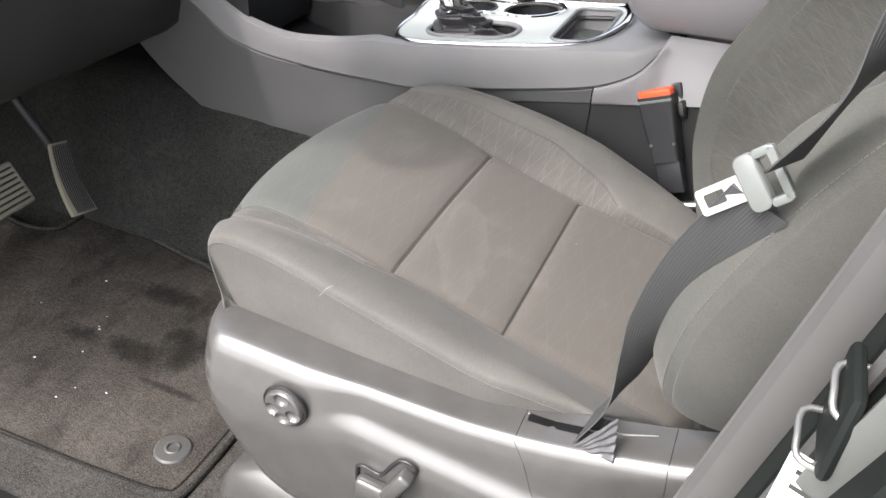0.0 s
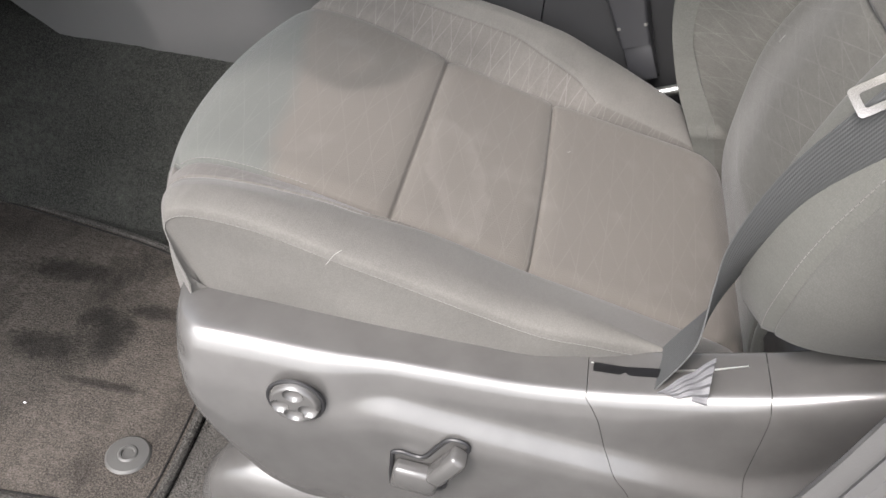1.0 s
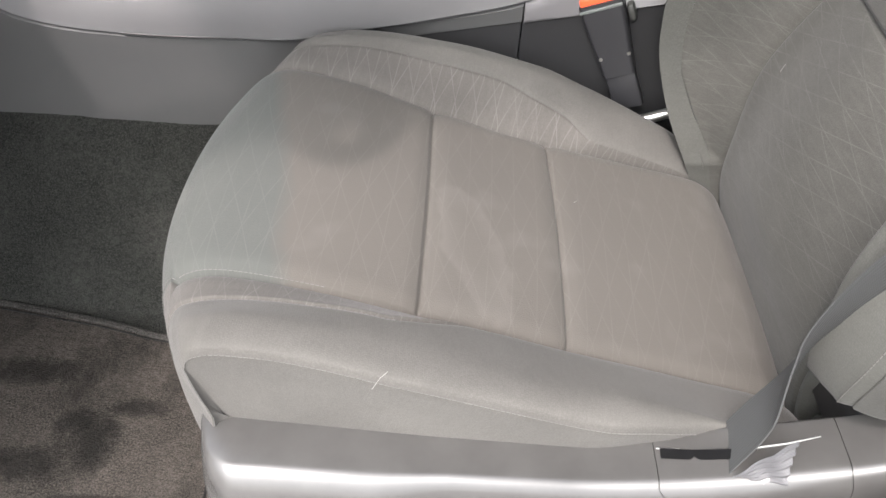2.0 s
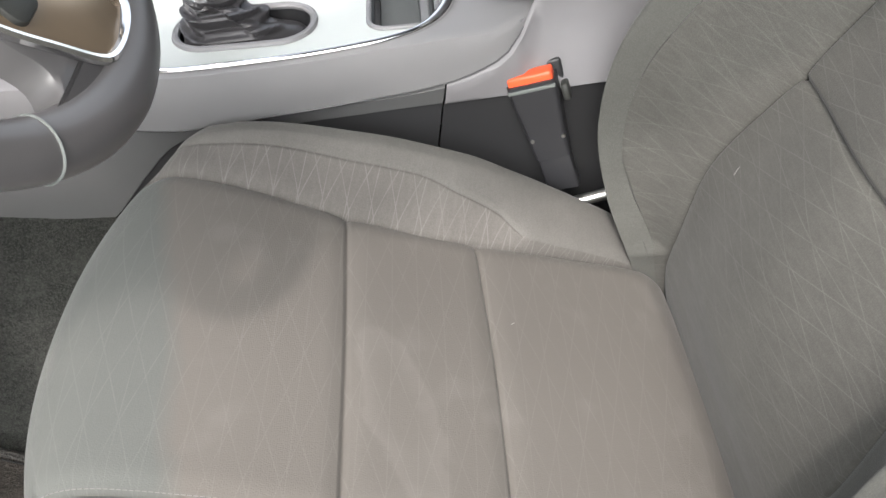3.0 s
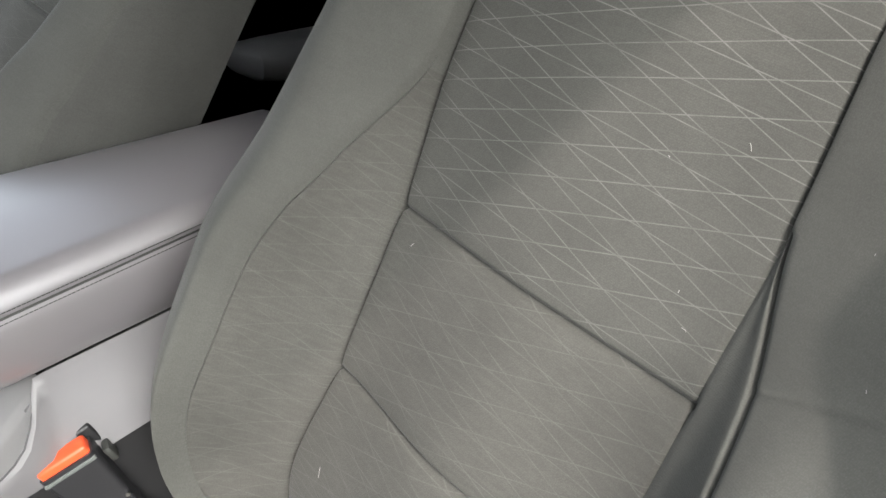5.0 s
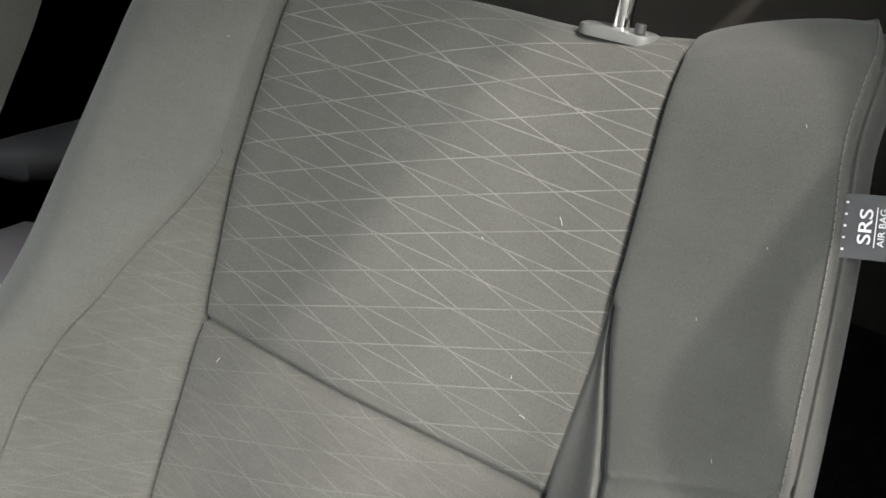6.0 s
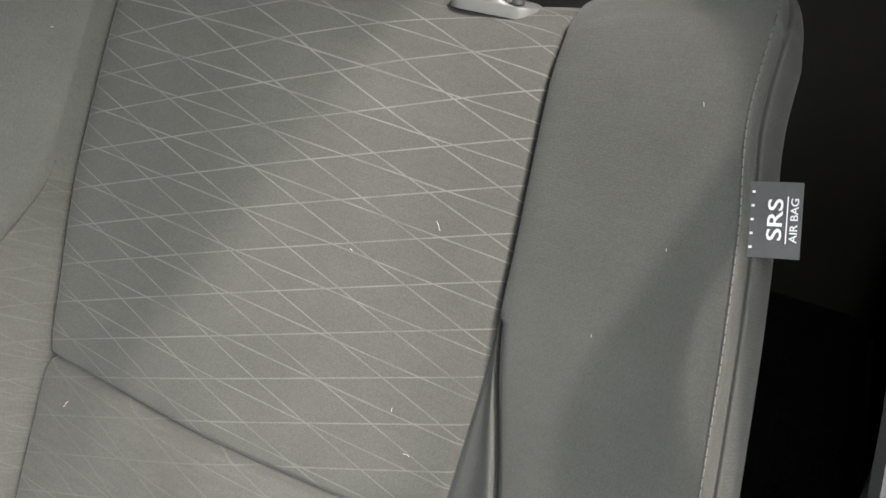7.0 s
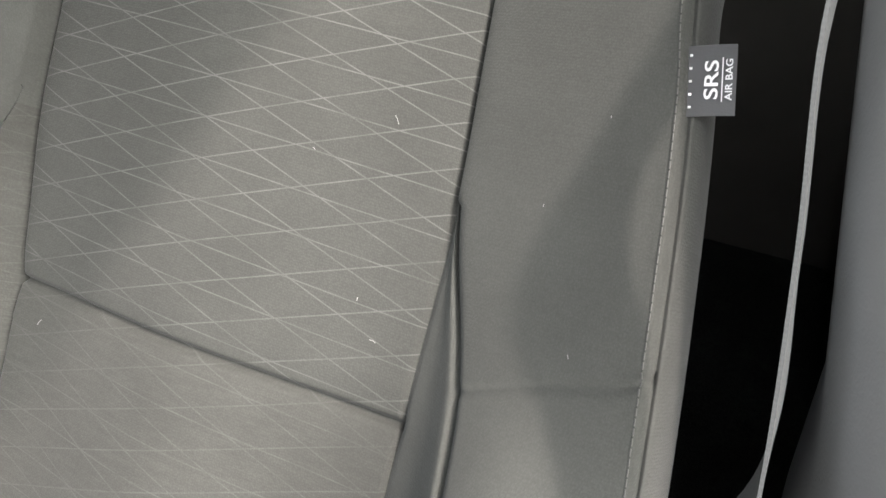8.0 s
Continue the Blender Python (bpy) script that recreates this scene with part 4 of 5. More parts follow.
M_LINT = plain("white_lint", (0.22, 0.215, 0.205), 0.9)
LINT = [((0.559, 0.132, 0.458), 0.005, 1.0), ((0.673, 0.139, 0.666), 0.003, 0.2), ((0.694, -0.087, 0.747), 0.0012, 0.5), ((0.698, -0.177, 0.834), 0.001, 0.3), ((0.761, 0.219, 0.887), 0.0012, 0.1),
        ((0.758, -0.194, 0.938), 0.0012, 0.8), ((0.736, -0.036, 0.813), 0.001, 2.0), ((0.697, -0.104, 0.721), 0.0035, 2.1), ((0.754, -0.083, 0.836), 0.0028, 1.3), ((0.717, -0.195, 0.878), 0.0008, 0.4),
        ((0.651, -0.208, 0.789), 0.001, 0.9), ((0.363, 0.061, 0.318), 0.0022, 0.6)]
make_lint("lint", "tiny white lint fibre on the grey seat cloth", [(on_seat(p) + Vector((-0.0006, -0.0002, 0.0006)), s, a) for p, s, a in LINT], M_LINT)
make_lint("loose_thread", "pale loose thread on the cushion bolster", [(on_seat((0.178, -0.257, 0.392)) + Vector((0, -0.0006, 0.0008)), 0.009, 0.9)], M_LINT)


# ---- floor mat, its button and crumbs ----
def make_mat():
    root = thing("floor_mat", "grey carpet floor mat with dark stains and bound edge", "floor mat")
    ring = [(-0.9, -0.35), (-0.3, -0.327), (-0.09, -0.314), (-0.045, -0.306), (-0.028, -0.286), (-0.03, -0.135), (-0.05, 0.06), (-0.1, 0.09), (-0.166, 0.102), (-0.25, 0.122), (-0.44, 0.153), (-0.52, 0.165),
            (-0.59, 0.195), (-0.615, 0.17), (-0.625, 0.1), (-0.68, 0.075), (-0.75, 0.08), (-0.9, 0.1)]
    out = catmull([(x, y, 0) for x, y in ring], 160)
    bm = bmesh.new()
    slab(bm, [(p[0], p[1]) for p in out], -0.011, 0.0, None, 0.004)
    part("carpet_top", bm, M_MAT, root)
    bm = bmesh.new()
    tube(bm, [(p[0], p[1], -0.003) for p in out], 0.0065, 8)
    part("bound_edge", bm, M_BINDING, root, "raised bound edge")
    bm = bmesh.new()
    mid = np.array((-0.45, -0.1, 0.0))
    tube(bm, [tuple(p + (mid - p) / np.linalg.norm(mid - p) * 0.0105 + np.array((0, 0, 0.0003))) for p in out], 0.0016, 6)
    part("edge_groove", bm, M_RUBBER_CLOTH, root)
    bm = bmesh.new()
    prof = [(0.0001, 0.003), (0.007, 0.003), (0.0078, 0.0058), (0.010, 0.006), (0.012, 0.0042), (0.024, 0.0035), (0.0265, 0.0012), (0.027, -0.002)]
    loft(bm, [[(-0.085 + r * math.cos(a), -0.241 + r * math.sin(a), h) for a in np.linspace(0, 2 * math.pi, 40, endpoint=False)] for r, h in prof], caps=False)
    part("anchor_button", bm, M_BUTTON, root, "round grey plastic anchor button")
    return root


M_RUBBER_CLOTH = carpet_material("mat_binding_seam", (0.018, 0.017, 0.016))
M_BINDING = carpet_material("mat_binding", (0.06, 0.057, 0.052))
M_BUTTON = plain("grey_button_plastic", (0.055, 0.054, 0.051), 0.45, grain=0.1)
make_mat()


def make_crumbs():
    rnd = random.Random(4)
    for x, y in ((-0.482, -0.086), (-0.355, -0.089), (-0.362, -0.064), (-0.335, -0.147), (-0.298, -0.239), (-0.288, -0.212), (-0.35, -0.094), (-0.43, 0.01), (-0.24, -0.2), (-0.39, -0.19)):
        bm = bmesh.new()
        bmesh.ops.create_icosphere(bm, subdivisions=1, radius=rnd.uniform(0.0007, 0.0018), matrix=Matrix.Translation((x, y, 0.002)) @ Matrix.Diagonal((1.3, 0.8, 0.6, 1)))
        for v in bm.verts:
            v.co += Vector([rnd.uniform(-0.0006, 0.0006) for _ in range(3)])
        tagged(part("crumb", bm, M_WHITE), "tiny white crumb lying on the floor mat", "crumb", "crumbs on the mat")


make_crumbs()


# ---- floor, tunnel and sill ----
def make_floor():
    rows = []
    for x in np.linspace(-1.15, 2.3, 90):
        rise = 0.35 * max(0.0, (-0.72 - x) / 0.4) ** 1.3
        row = []
        for y, z in ((-0.50, 0.03), (-0.47, 0.035), (-0.43, 0.02), (-0.39, -0.008), (-0.30, -0.012), (0.0, -0.012), (0.11, -0.012), (0.145, -0.004), (0.17, 0.03), (0.2, 0.085), (0.235, 0.15), (0.265, 0.2), (0.3, 0.235), (0.34, 0.25),
                     (0.46, 0.25), (0.51, 0.22), (0.56, 0.12), (0.63, 0.0), (0.68, -0.012), (1.1, -0.012), (1.24, 0.03)):
            row.append((x, y, z + rise))
        rows.append(row)
    bm = bmesh.new()
    loft(bm, rows, caps=False, close=False)
    bmesh.ops.subdivide_edges(bm, edges=bm.edges[:], cuts=2, use_grid_fill=True)
    for v in bm.verts:
        v.co.z += 0.003 * noise.noise(v.co * 14) + 0.002 * noise.noise(v.co * 40)
    ob = part("floor", bm, M_DARKCARPET)
    tagged(ob, "dark grey carpet over the floor and centre tunnel", "floor", kind="structure")
    bm = bmesh.new()
    rows = []
    for x in np.linspace(-1.1, 0.9, 40):
        rows.append([(x, -0.64, 0.0), (x, -0.62, 0.03), (x, -0.56, 0.05), (x, -0.50, 0.045), (x, -0.45, 0.035), (x, -0.40, 0.006), (x, -0.38, -0.02)])
    loft(bm, rows, caps=False, close=False)
    ob = part("door_sill", bm, M_TRIM)
    tagged(ob, "grey plastic door sill plate", "sill", kind="structure")


make_floor()


def make_carpet_patch():
    """Lighter carpet between mat and seat rail."""
    bm = bmesh.new()
    slab(bm, [(-0.9, -0.395), (0.62, -0.395), (0.62, -0.05), (-0.02, -0.05), (-0.02, -0.3), (-0.9, -0.34)], -0.012, -0.007)
    tagged(part("floor_carpet", bm, M_CARPET, smooth=False), "worn grey floor carpet beside the mat", "carpet", kind="structure")


make_carpet_patch()


# ---- pedals ----
def make_pedals():
    acc = thing("accelerator_pedal", "ribbed metal-faced accelerator pedal above the mat", "pedal")
    base = Matrix.Translation((-0.5, 0.035, 0.175)) @ Matrix.Rotation(radians(-28), 4, "Y") @ Matrix.Rotation(radians(-12), 4, "X")
    bm = bmesh.new()
    rows = []
    for t in np.linspace(-1, 1, 14):
        w = 0.02 + 0.004 * t
        xx = 0.010 * t * t
        rows.append([base @ Vector(p) for p in ((xx, -w, -0.062 * t), (xx + 0.008, -w, -0.062 * t), (xx + 0.010, -w * 0.8, -0.062 * t), (xx + 0.010, w * 0.8, -0.062 * t), (xx + 0.008, w, -0.062 * t), (xx, w, -0.062 * t))])
    loft(bm, rows)
    part("pad", bm, M_METAL_DULL, acc)
    for k in range(-4, 5):
        bm = bmesh.new()
        tube(bm, [base @ Vector((0.0115 + 0.010 * (t * t), 0.004 * k, -0.058 * t)) for t in np.linspace(-1, 1, 9)], 0.0012, 6)
        part("rib", bm, M_RUBBER, acc)
    bm = bmesh.new()
    tube(bm, [base @ Vector((0, 0, 0.05)), (-0.56, 0.03, 0.3), (-0.66, 0.03, 0.46)], 0.008, 10)
    part("arm", bm, M_BLACK, acc)
    brake = thing("brake_pedal", "wide brake pedal with a dull metal face", "pedal")
    base = Matrix.Translation((-0.47, -0.125, 0.235)) @ Matrix.Rotation(radians(-32), 4, "Y")
    bm = bmesh.new()
    box(bm, (-0.006, -0.055, -0.035), (0.006, 0.055, 0.035), 0.005, 3, base)
    part("pad", bm, M_METAL_DULL, brake)
    for k in range(-3, 4):
        bm = bmesh.new()
        box(bm, (0.005, -0.048, k * 0.0085 - 0.0015), (0.0085, 0.048, k * 0.0085 + 0.0015), 0.001, 1, base)
        part("rib", bm, M_RUBBER, brake)
    bm = bmesh.new()
    tube(bm, [base @ Vector((0, 0, 0.02)), (-0.53, -0.1, 0.33), (-0.62, -0.09, 0.5)], 0.01, 10)
    part("arm", bm, M_BLACK, brake)


M_METAL_DULL = plain("worn_metal", (0.2, 0.185, 0.14), 0.5, 0.15)
make_pedals()


# ---- dashboard underside ----
def make_dash():
    root = thing("dashboard", "black plastic dashboard with knee panel above the footwell", "dashboard")
    rows = []
    for y in np.linspace(-0.5, 1.24, 30):
        rows.append([(-0.95, y, 0.42), (-0.6, y, 0.36), (-0.47, y, 0.362), (-0.44, y, 0.385), (-0.42, y, 0.45), (-0.40, y, 0.58), (-0.42, y, 0.72), (-0.47, y, 0.79), (-0.6, y, 0.83), (-1.05, y, 0.86), (-1.1, y, 0.6)])
    part("body", loft(bmesh.new(), rows), M_DARK, root)
    bm = bmesh.new()
    tube(bm, [(-0.42, 0, 0.6), (-0.25, 0, 0.66), (-0.1, 0, 0.72)], (0.06, 0.055, 0.045), 20)
    part("column_shroud", bm, M_BLACK, root)
    rows = []
    for x, y0, y1, z0, z1 in ((-0.42, 0.30, 0.5, 0.36, 0.75), (-0.30, 0.305, 0.5, 0.37, 0.6)):
        rows.append([(x, y0, z0), (x, y1, z0), (x, y1, z1), (x, y0, z1)])
    part("centre_panel", loft(bmesh.new(), rows), M_BLACK, root)


make_dash()


# ---- steering wheel ----
def make_wheel():
    root = thing("steering_wheel", "black leather steering wheel with silver lower spoke trim", "steering wheel")
    root.location = (-0.045, 0, 0.748)
    n = Vector((math.cos(0.73), 0, math.sin(0.73)))
    u = Vector((0, 1, 0))
    v = n.cross(u)
    m = Matrix((u, v, n)).transposed().to_4x4()
    R = 0.1695
    bm = bmesh.new()
    rings = []
    for k in range(96):
        a = 2 * math.pi * k / 96
        c = Vector((math.cos(a), math.sin(a), 0))
        thick = 0.0175 + 0.0025 * abs(math.cos(2 * a))
        rings.append([m @ (c * (R + thick * math.cos(b)) + Vector((0, 0, thick * 0.85 * math.sin(b)))) for b in np.linspace(0, 2 * math.pi, 20, endpoint=False)])
    loft(bm, rings + rings[:1], caps=False)
    bmesh.ops.remove_doubles(bm, verts=bm.verts[:], dist=1e-5)
    part("rim", bm, M_LEATHER, root)
    bm = bmesh.new()
    loft(bm, [[m @ Vector((x * s, y * s, z)) for x, y in rounded(0.16, 0.14, 0.05)] for z, s in ((-0.05, 0.9), (-0.02, 1.0), (0.0, 0.97), (0.008, 0.8))])
    part("hub", bm, M_DARK, root)
    for a, wide in ((-8, 0.05), (188, 0.05)):
        d = Vector((math.cos(radians(a)), math.sin(radians(a)), 0))
        s = Vector((-d.y, d.x, 0))
        bm = bmesh.new()
        loft(bm, [[m @ (d * r + s * w * k + Vector((0, 0, z))) for k, z in ((-1, -0.012), (1, -0.012), (1, 0.002), (0.6, 0.008), (-0.6, 0.008), (-1, 0.002))] for r, w in ((0.055, wide * 0.7), (0.1, wide * 0.5), (0.14, wide * 0.5), (0.165, wide * 0.8))])
        part("spoke", bm, M_SPOKE, root, "satin silver spoke trim")
    for a in (-56, -124):
        d = Vector((math.cos(radians(a)), math.sin(radians(a)), 0))
        bm = bmesh.new()
        tube(bm, [m @ (d * (R + 0.0188 * math.cos(b)) + Vector((0, 0, 0.0188 * 0.85 * math.sin(b)))) for b in np.linspace(0, 2 * math.pi, 24, endpoint=False)], 0.0009, 6, closed=True)
        part("rim_seam", bm, M_TONGUE, root, "pale stitched seam round the rim")
    # wide lower spoke that runs into the rim, with a bright frame let into it
    left = [(-0.05, -0.06), (-0.05, -0.1), (-0.0465, -0.122), (-0.052, -0.134), (-0.07, -0.142), (-0.092, -0.139)]
    arc = [(0.164 * math.cos(radians(a)), 0.164 * math.sin(radians(a))) for a in np.linspace(-122, -58, 24)]
    half = catmull([(x, y, 0) for x, y in left], 20)
    ring = [(p[0], p[1]) for p in half] + arc + [(-p[0], p[1]) for p in half[::-1]]
    bm = bmesh.new()
    slab(bm, ring, -0.014, 0.009, m, 0.007)
    part("lower_spoke", bm, M_LEATHER, root)
    frame_line = catmull([(-0.058, -0.075, 0), (-0.046, -0.1, 0), (-0.029, -0.125, 0), (-0.014, -0.146, 0), (-0.002, -0.154, 0), (0.02, -0.156, 0), (0.045, -0.152, 0), (0.058, -0.142, 0), (0.066, -0.11, 0), (0.06, -0.08, 0), (0.0, -0.065, 0), (-0.058, -0.075, 0)], 70)[:-1]
    bm = bmesh.new()
    tube(bm, [m @ Vector((p[0], p[1], 0.011)) for p in frame_line], 0.0036, 8, closed=True)
    part("spoke_bezel", bm, M_CHROME, root, "bright frame on the lower spoke")
    bm = bmesh.new()
    slab(bm, [(p[0], p[1]) for p in frame_line], 0.004, 0.0105, m, 0.002)
    part("spoke_insert", bm, M_INSERT_TRIM, root, "glossy insert with warm reflections put into its colour")
    for x in (-0.02, 0.022):
        bm = bmesh.new()
        slab(bm, [(x + px, -0.092 + py) for px, py in rounded(0.03, 0.03, 0.008)], 0.01, 0.0145, m, 0.003)
        part("spoke_button", bm, M_DARK, root)


M_SPOKE = plain("satin_silver_plastic", (0.3, 0.295, 0.29), 0.3, 0.4)
# warm tone painted in for the reflections on the spoke insert
M_INSERT_TRIM = plain("insert_warm_reflection", (0.3, 0.23, 0.16), 0.22, 0.6)
make_wheel()


# ---- centre console ----
TOP_RING = [(-0.037, 0.40), (-0.032, 0.34), (-0.018, 0.30), (0.005, 0.279), (0.035, 0.271), (0.138, 0.2755), (0.21, 0.286), (0.25, 0.297), (0.28, 0.314), (0.301, 0.345), (0.312, 0.395), (0.312, 0.445), (0.303, 0.485), (0.285, 0.505),
            (0.215, 0.512), (0.1, 0.52), (-0.03, 0.522), (-0.05, 0.51), (-0.048, 0.46)]


def tucked(p):
    """Beside the armrest the console's side turns in under the lid."""
    x, y, z = p
    k = 0.03 * float(np.clip((x - 0.345) / 0.05, 0, 1)) + 0.14 * max(0.0, x - 0.36)
    s = float(np.clip((z - 0.455) / 0.06, 0, 1))
    return (x, y + k * s * s * (3 - 2 * s), z)


def rim_height(x):
    """Height of the trim beside the storage bin: dips, then sweeps up to the dash."""
    return float(spline((-0.62, -0.45, -0.34, -0.297, -0.226, -0.131, -0.05), (0.62, 0.5, 0.436, 0.416, 0.406, 0.418, cz(-0.05)), x))


def make_console():
    root = thing("centre_console", "grey plastic centre console with chrome-edged top, between the front seats", "console")
    ring = catmull([(x, y, 0) for x, y in TOP_RING + TOP_RING[:1]], 120)[:-1]
    ring = [(p[0], p[1]) for p in ring]
    holes = {
        "boot": [(0.092 + x, 0.345 + y) for x, y in rounded(0.145, 0.078, 0.036, 8)],
        "cup_left": [(0.042 + 0.043 * math.cos(a), 0.466 + 0.04 * math.sin(a)) for a in np.linspace(0, 2 * math.pi, 40, endpoint=False)],
        "cup_right": [(0.15 + 0.045 * math.cos(a), 0.463 + 0.041 * math.sin(a)) for a in np.linspace(0, 2 * math.pi, 40, endpoint=False)],
        "tray": [(0.258 + x, 0.4 + y) for x, y in rounded(0.072, 0.17, 0.018, 8)],
    }
    bm = bmesh.new()
    edges = []
    for loop in (ring, *holes.values()):
        vs = [bm.verts.new((x, y, cz(x))) for x, y in loop]
        edges += [bm.edges.new((vs[i], vs[(i + 1) % len(vs)])) for i in range(len(vs))]
    bmesh.ops.triangle_fill(bm, use_beauty=True, edges=edges, normal=(0, 0, 1))
    part("top_panel", bm, M_TOP, root, "pale satin plastic top panel", smooth=False)
    bm = bmesh.new()
    tube(bm, [(x, y, cz(x) + 0.001) for x, y in ring], [0.0034 + 0.0042 * math.exp(-((x - 0.31) / 0.025) ** 2) for x, y in ring], 10, closed=True)
    part("chrome_edge", bm, M_CHROME, root, "bright chrome edge strip")
    # wells
    for key, depth, mat, name in (("boot", 0.025, M_BLACK, "shifter_well"), ("cup_left", 0.075, M_BLACK, "cup_holder"), ("cup_right", 0.075, M_BLACK, "cup_holder"), ("tray", 0.035, M_CONSOLE, "coin_tray")):
        loop = holes[key]
        c = np.mean(loop, axis=0)
        bm = bmesh.new()
        rings = []
        for s, d in ((1.0, 0.0), (0.985, 0.004), (0.95, 0.9), (0.88, 1.0)):
            dd = d * depth if d >= 0.5 else d
            rings.append([(c[0] + (x - c[0]) * s, c[1] + (y - c[1]) * s, cz(x) - dd) for x, y in loop])
        vs = [[bm.verts.new(p) for p in r] for r in rings]
        for A, B in zip(vs[:-1], vs[1:]):
            for i in range(len(A)):
                bm.faces.new((A[i], B[i], B[(i + 1) % len(A)], A[(i + 1) % len(A)]))
        bm.faces.new(vs[-1])
        part(name, bm, mat, root)
        if "cup" in key:
            bm = bmesh.new()
            tube(bm, [(x, y, cz(x) - 0.0005) for x, y in loop], 0.0026, 8, closed=True)
            part("cup_ring", bm, M_DARK, root, "dark cup holder rim")
        else:
            bm = bmesh.new()
            tube(bm, [(x, y, cz(x) + 0.0005) for x, y in loop], 0.003 if key == "tray" else 0.0042, 8, closed=True)
            part("well_rim", bm, M_CONSOLE, root)
            if key == "tray":
                bm = bmesh.new()
                tube(bm, [(c[0] + (x - c[0]) * 0.9, c[1] + (y - c[1]) * 0.93, cz(x) - 0.012) for x, y in loop], 0.0035, 8, closed=True)
                part("tray_step", bm, M_DARK, root)
    # chrome surround that joins the two cup holders
    around = [(0.042 + 0.05 * math.cos(radians(a)), 0.466 + 0.047 * math.sin(radians(a))) for a in range(50, 311, 10)] + [(0.15 + 0.052 * math.cos(radians(a)), 0.463 + 0.048 * math.sin(radians(a))) for a in range(-130, 131, 10)]
    bm = bmesh.new()
    tube(bm, [(x, y, cz(x) + 0.002) for x, y in around], 0.0042, 8, closed=True)
    part("cup_surround", bm, M_CHROME, root, "bright chrome surround of the cup holders")
    bm = bmesh.new()
    slab(bm, [(0.258 + x, 0.41 + y) for x, y in rounded(0.045, 0.12, 0.012)], cz(0.258) - 0.034, cz(0.258) - 0.029, None, 0.002)
    part("tray_mat", bm, M_TRAYMAT, root)
    # upper trim round the top panel, down to the parting line
    gapx = (-0.62, -0.395, -0.324, -0.25, -0.167, -0.1, -0.044, 0.126, 0.304, 0.356, 0.38, 0.394, 0.405)
    gapz = (0.55, 0.419, 0.376, 0.364, 0.362, 0.364, 0.366, 0.396, 0.436, 0.463, 0.49, 0.524, 0.56)
    rows = []
    for x in np.linspace(-0.6, 0.40, 90):
        gz = float(spline(gapx, gapz, x))
        zt = cz(x)
        if x < -0.05:
            zt = rim_height(x)
        near = float(spline((-0.6, -0.3, -0.05, 0.035, 0.138, 0.25, 0.32, 0.4), (0.30, 0.292, 0.275, 0.262, 0.267, 0.282, 0.290, 0.295), x))
        edge = float(spline((-0.6, -0.3, -0.2, -0.1, -0.05, 0.035, 0.138, 0.25, 0.29, 0.312, 0.34, 0.41), (0.318, 0.312, 0.311, 0.308, 0.30, 0.2725, 0.277, 0.2985, 0.327, 0.40, 0.5, 0.5), x))
        gz = min(gz, zt - 0.004)
        turn = float(spline((-0.6, -0.3, -0.12, -0.03, 0.1, 0.22, 0.3, 0.41), (-0.011, -0.003, 0.004, 0.011, 0.012, 0.007, 0.001, 0.001), x))
        row = [(x, near + turn + 0.003, gz), (x, near + turn, gz + 0.001), (x, near + turn * 0.35, gz + 0.35 * (zt - gz)), (x, near, gz + 0.7 * (zt - gz)), (x, near + 0.003, zt - 0.004), (x, min(near + 0.011, edge), zt - 0.0005), (x, edge, zt - 0.0012)]
        if x > 0.3:
            row += [(x, 0.52, zt - 0.0012)]
        elif x < -0.06:
            row += [(x, edge + 0.004, zt - 0.02)]
        else:
            row += [(x, edge + 0.001, zt - 0.004)]
        row = [tucked(p) for p in row]
        rows.append(row)
    part("upper_trim", loft(bmesh.new(), rows, caps=False, close=False), M_CONSOLE, root, "grained mid-grey plastic trim")
    bm = bmesh.new()
    tube(bm, [tuple(r[1]) for r in rows if r[1][0] > -0.2], 0.0011, 6)
    part("parting_line", bm, M_BLACK, root)
    # open storage bin ahead of the lever, with a row of switches
    bm = bmesh.new()
    rows = []
    for x in np.linspace(-0.52, -0.045, 24):
        zt = rim_height(x)
        rows.append([(x, 0.318, zt - 0.01), (x, 0.325, zt - 0.05), (x, 0.34, zt - 0.065), (x, 0.5, zt - 0.065), (x, 0.52, zt - 0.01)])
    part("storage_bin", loft(bm, rows, caps=False, close=False), M_BLACK, root, "black open storage bin")
    sw = Matrix.Translation((-0.13, 0.45, 0.455)) @ Matrix.Rotation(radians(-55), 4, "X") @ Matrix.Rotation(radians(14), 4, "Z")
    bm = bmesh.new()
    box(bm, (-0.05, -0.022, -0.006), (0.05, 0.022, 0.0), 0.004, 2, sw)
    part("switch_plate", bm, M_CONSOLE, root)
    for k in range(3):
        bm = bmesh.new()
        box(bm, (-0.036 + 0.025 * k, -0.012, -0.001), (-0.014 + 0.025 * k, 0.012, 0.005), 0.002, 2, sw)
        part("switch", bm, M_DARK, root)
    # passenger-side edge of the top
    bm = bmesh.new()
    rows = []
    for x in np.linspace(-0.6, 0.42, 30):
        zt = cz(max(x, -0.05)) - 0.0015
        rows.append([(x, 0.505, zt), (x, 0.522, zt), (x, 0.532, zt - 0.006), (x, 0.538, zt - 0.05), (x, 0.53, 0.1)])
    part("far_trim", loft(bm, rows, caps=False, close=False), M_CONSOLE, root)
    # side panel ahead of the seat: sweeps down in the footwell, seat shade painted below a ledge
    rows, under = [], []
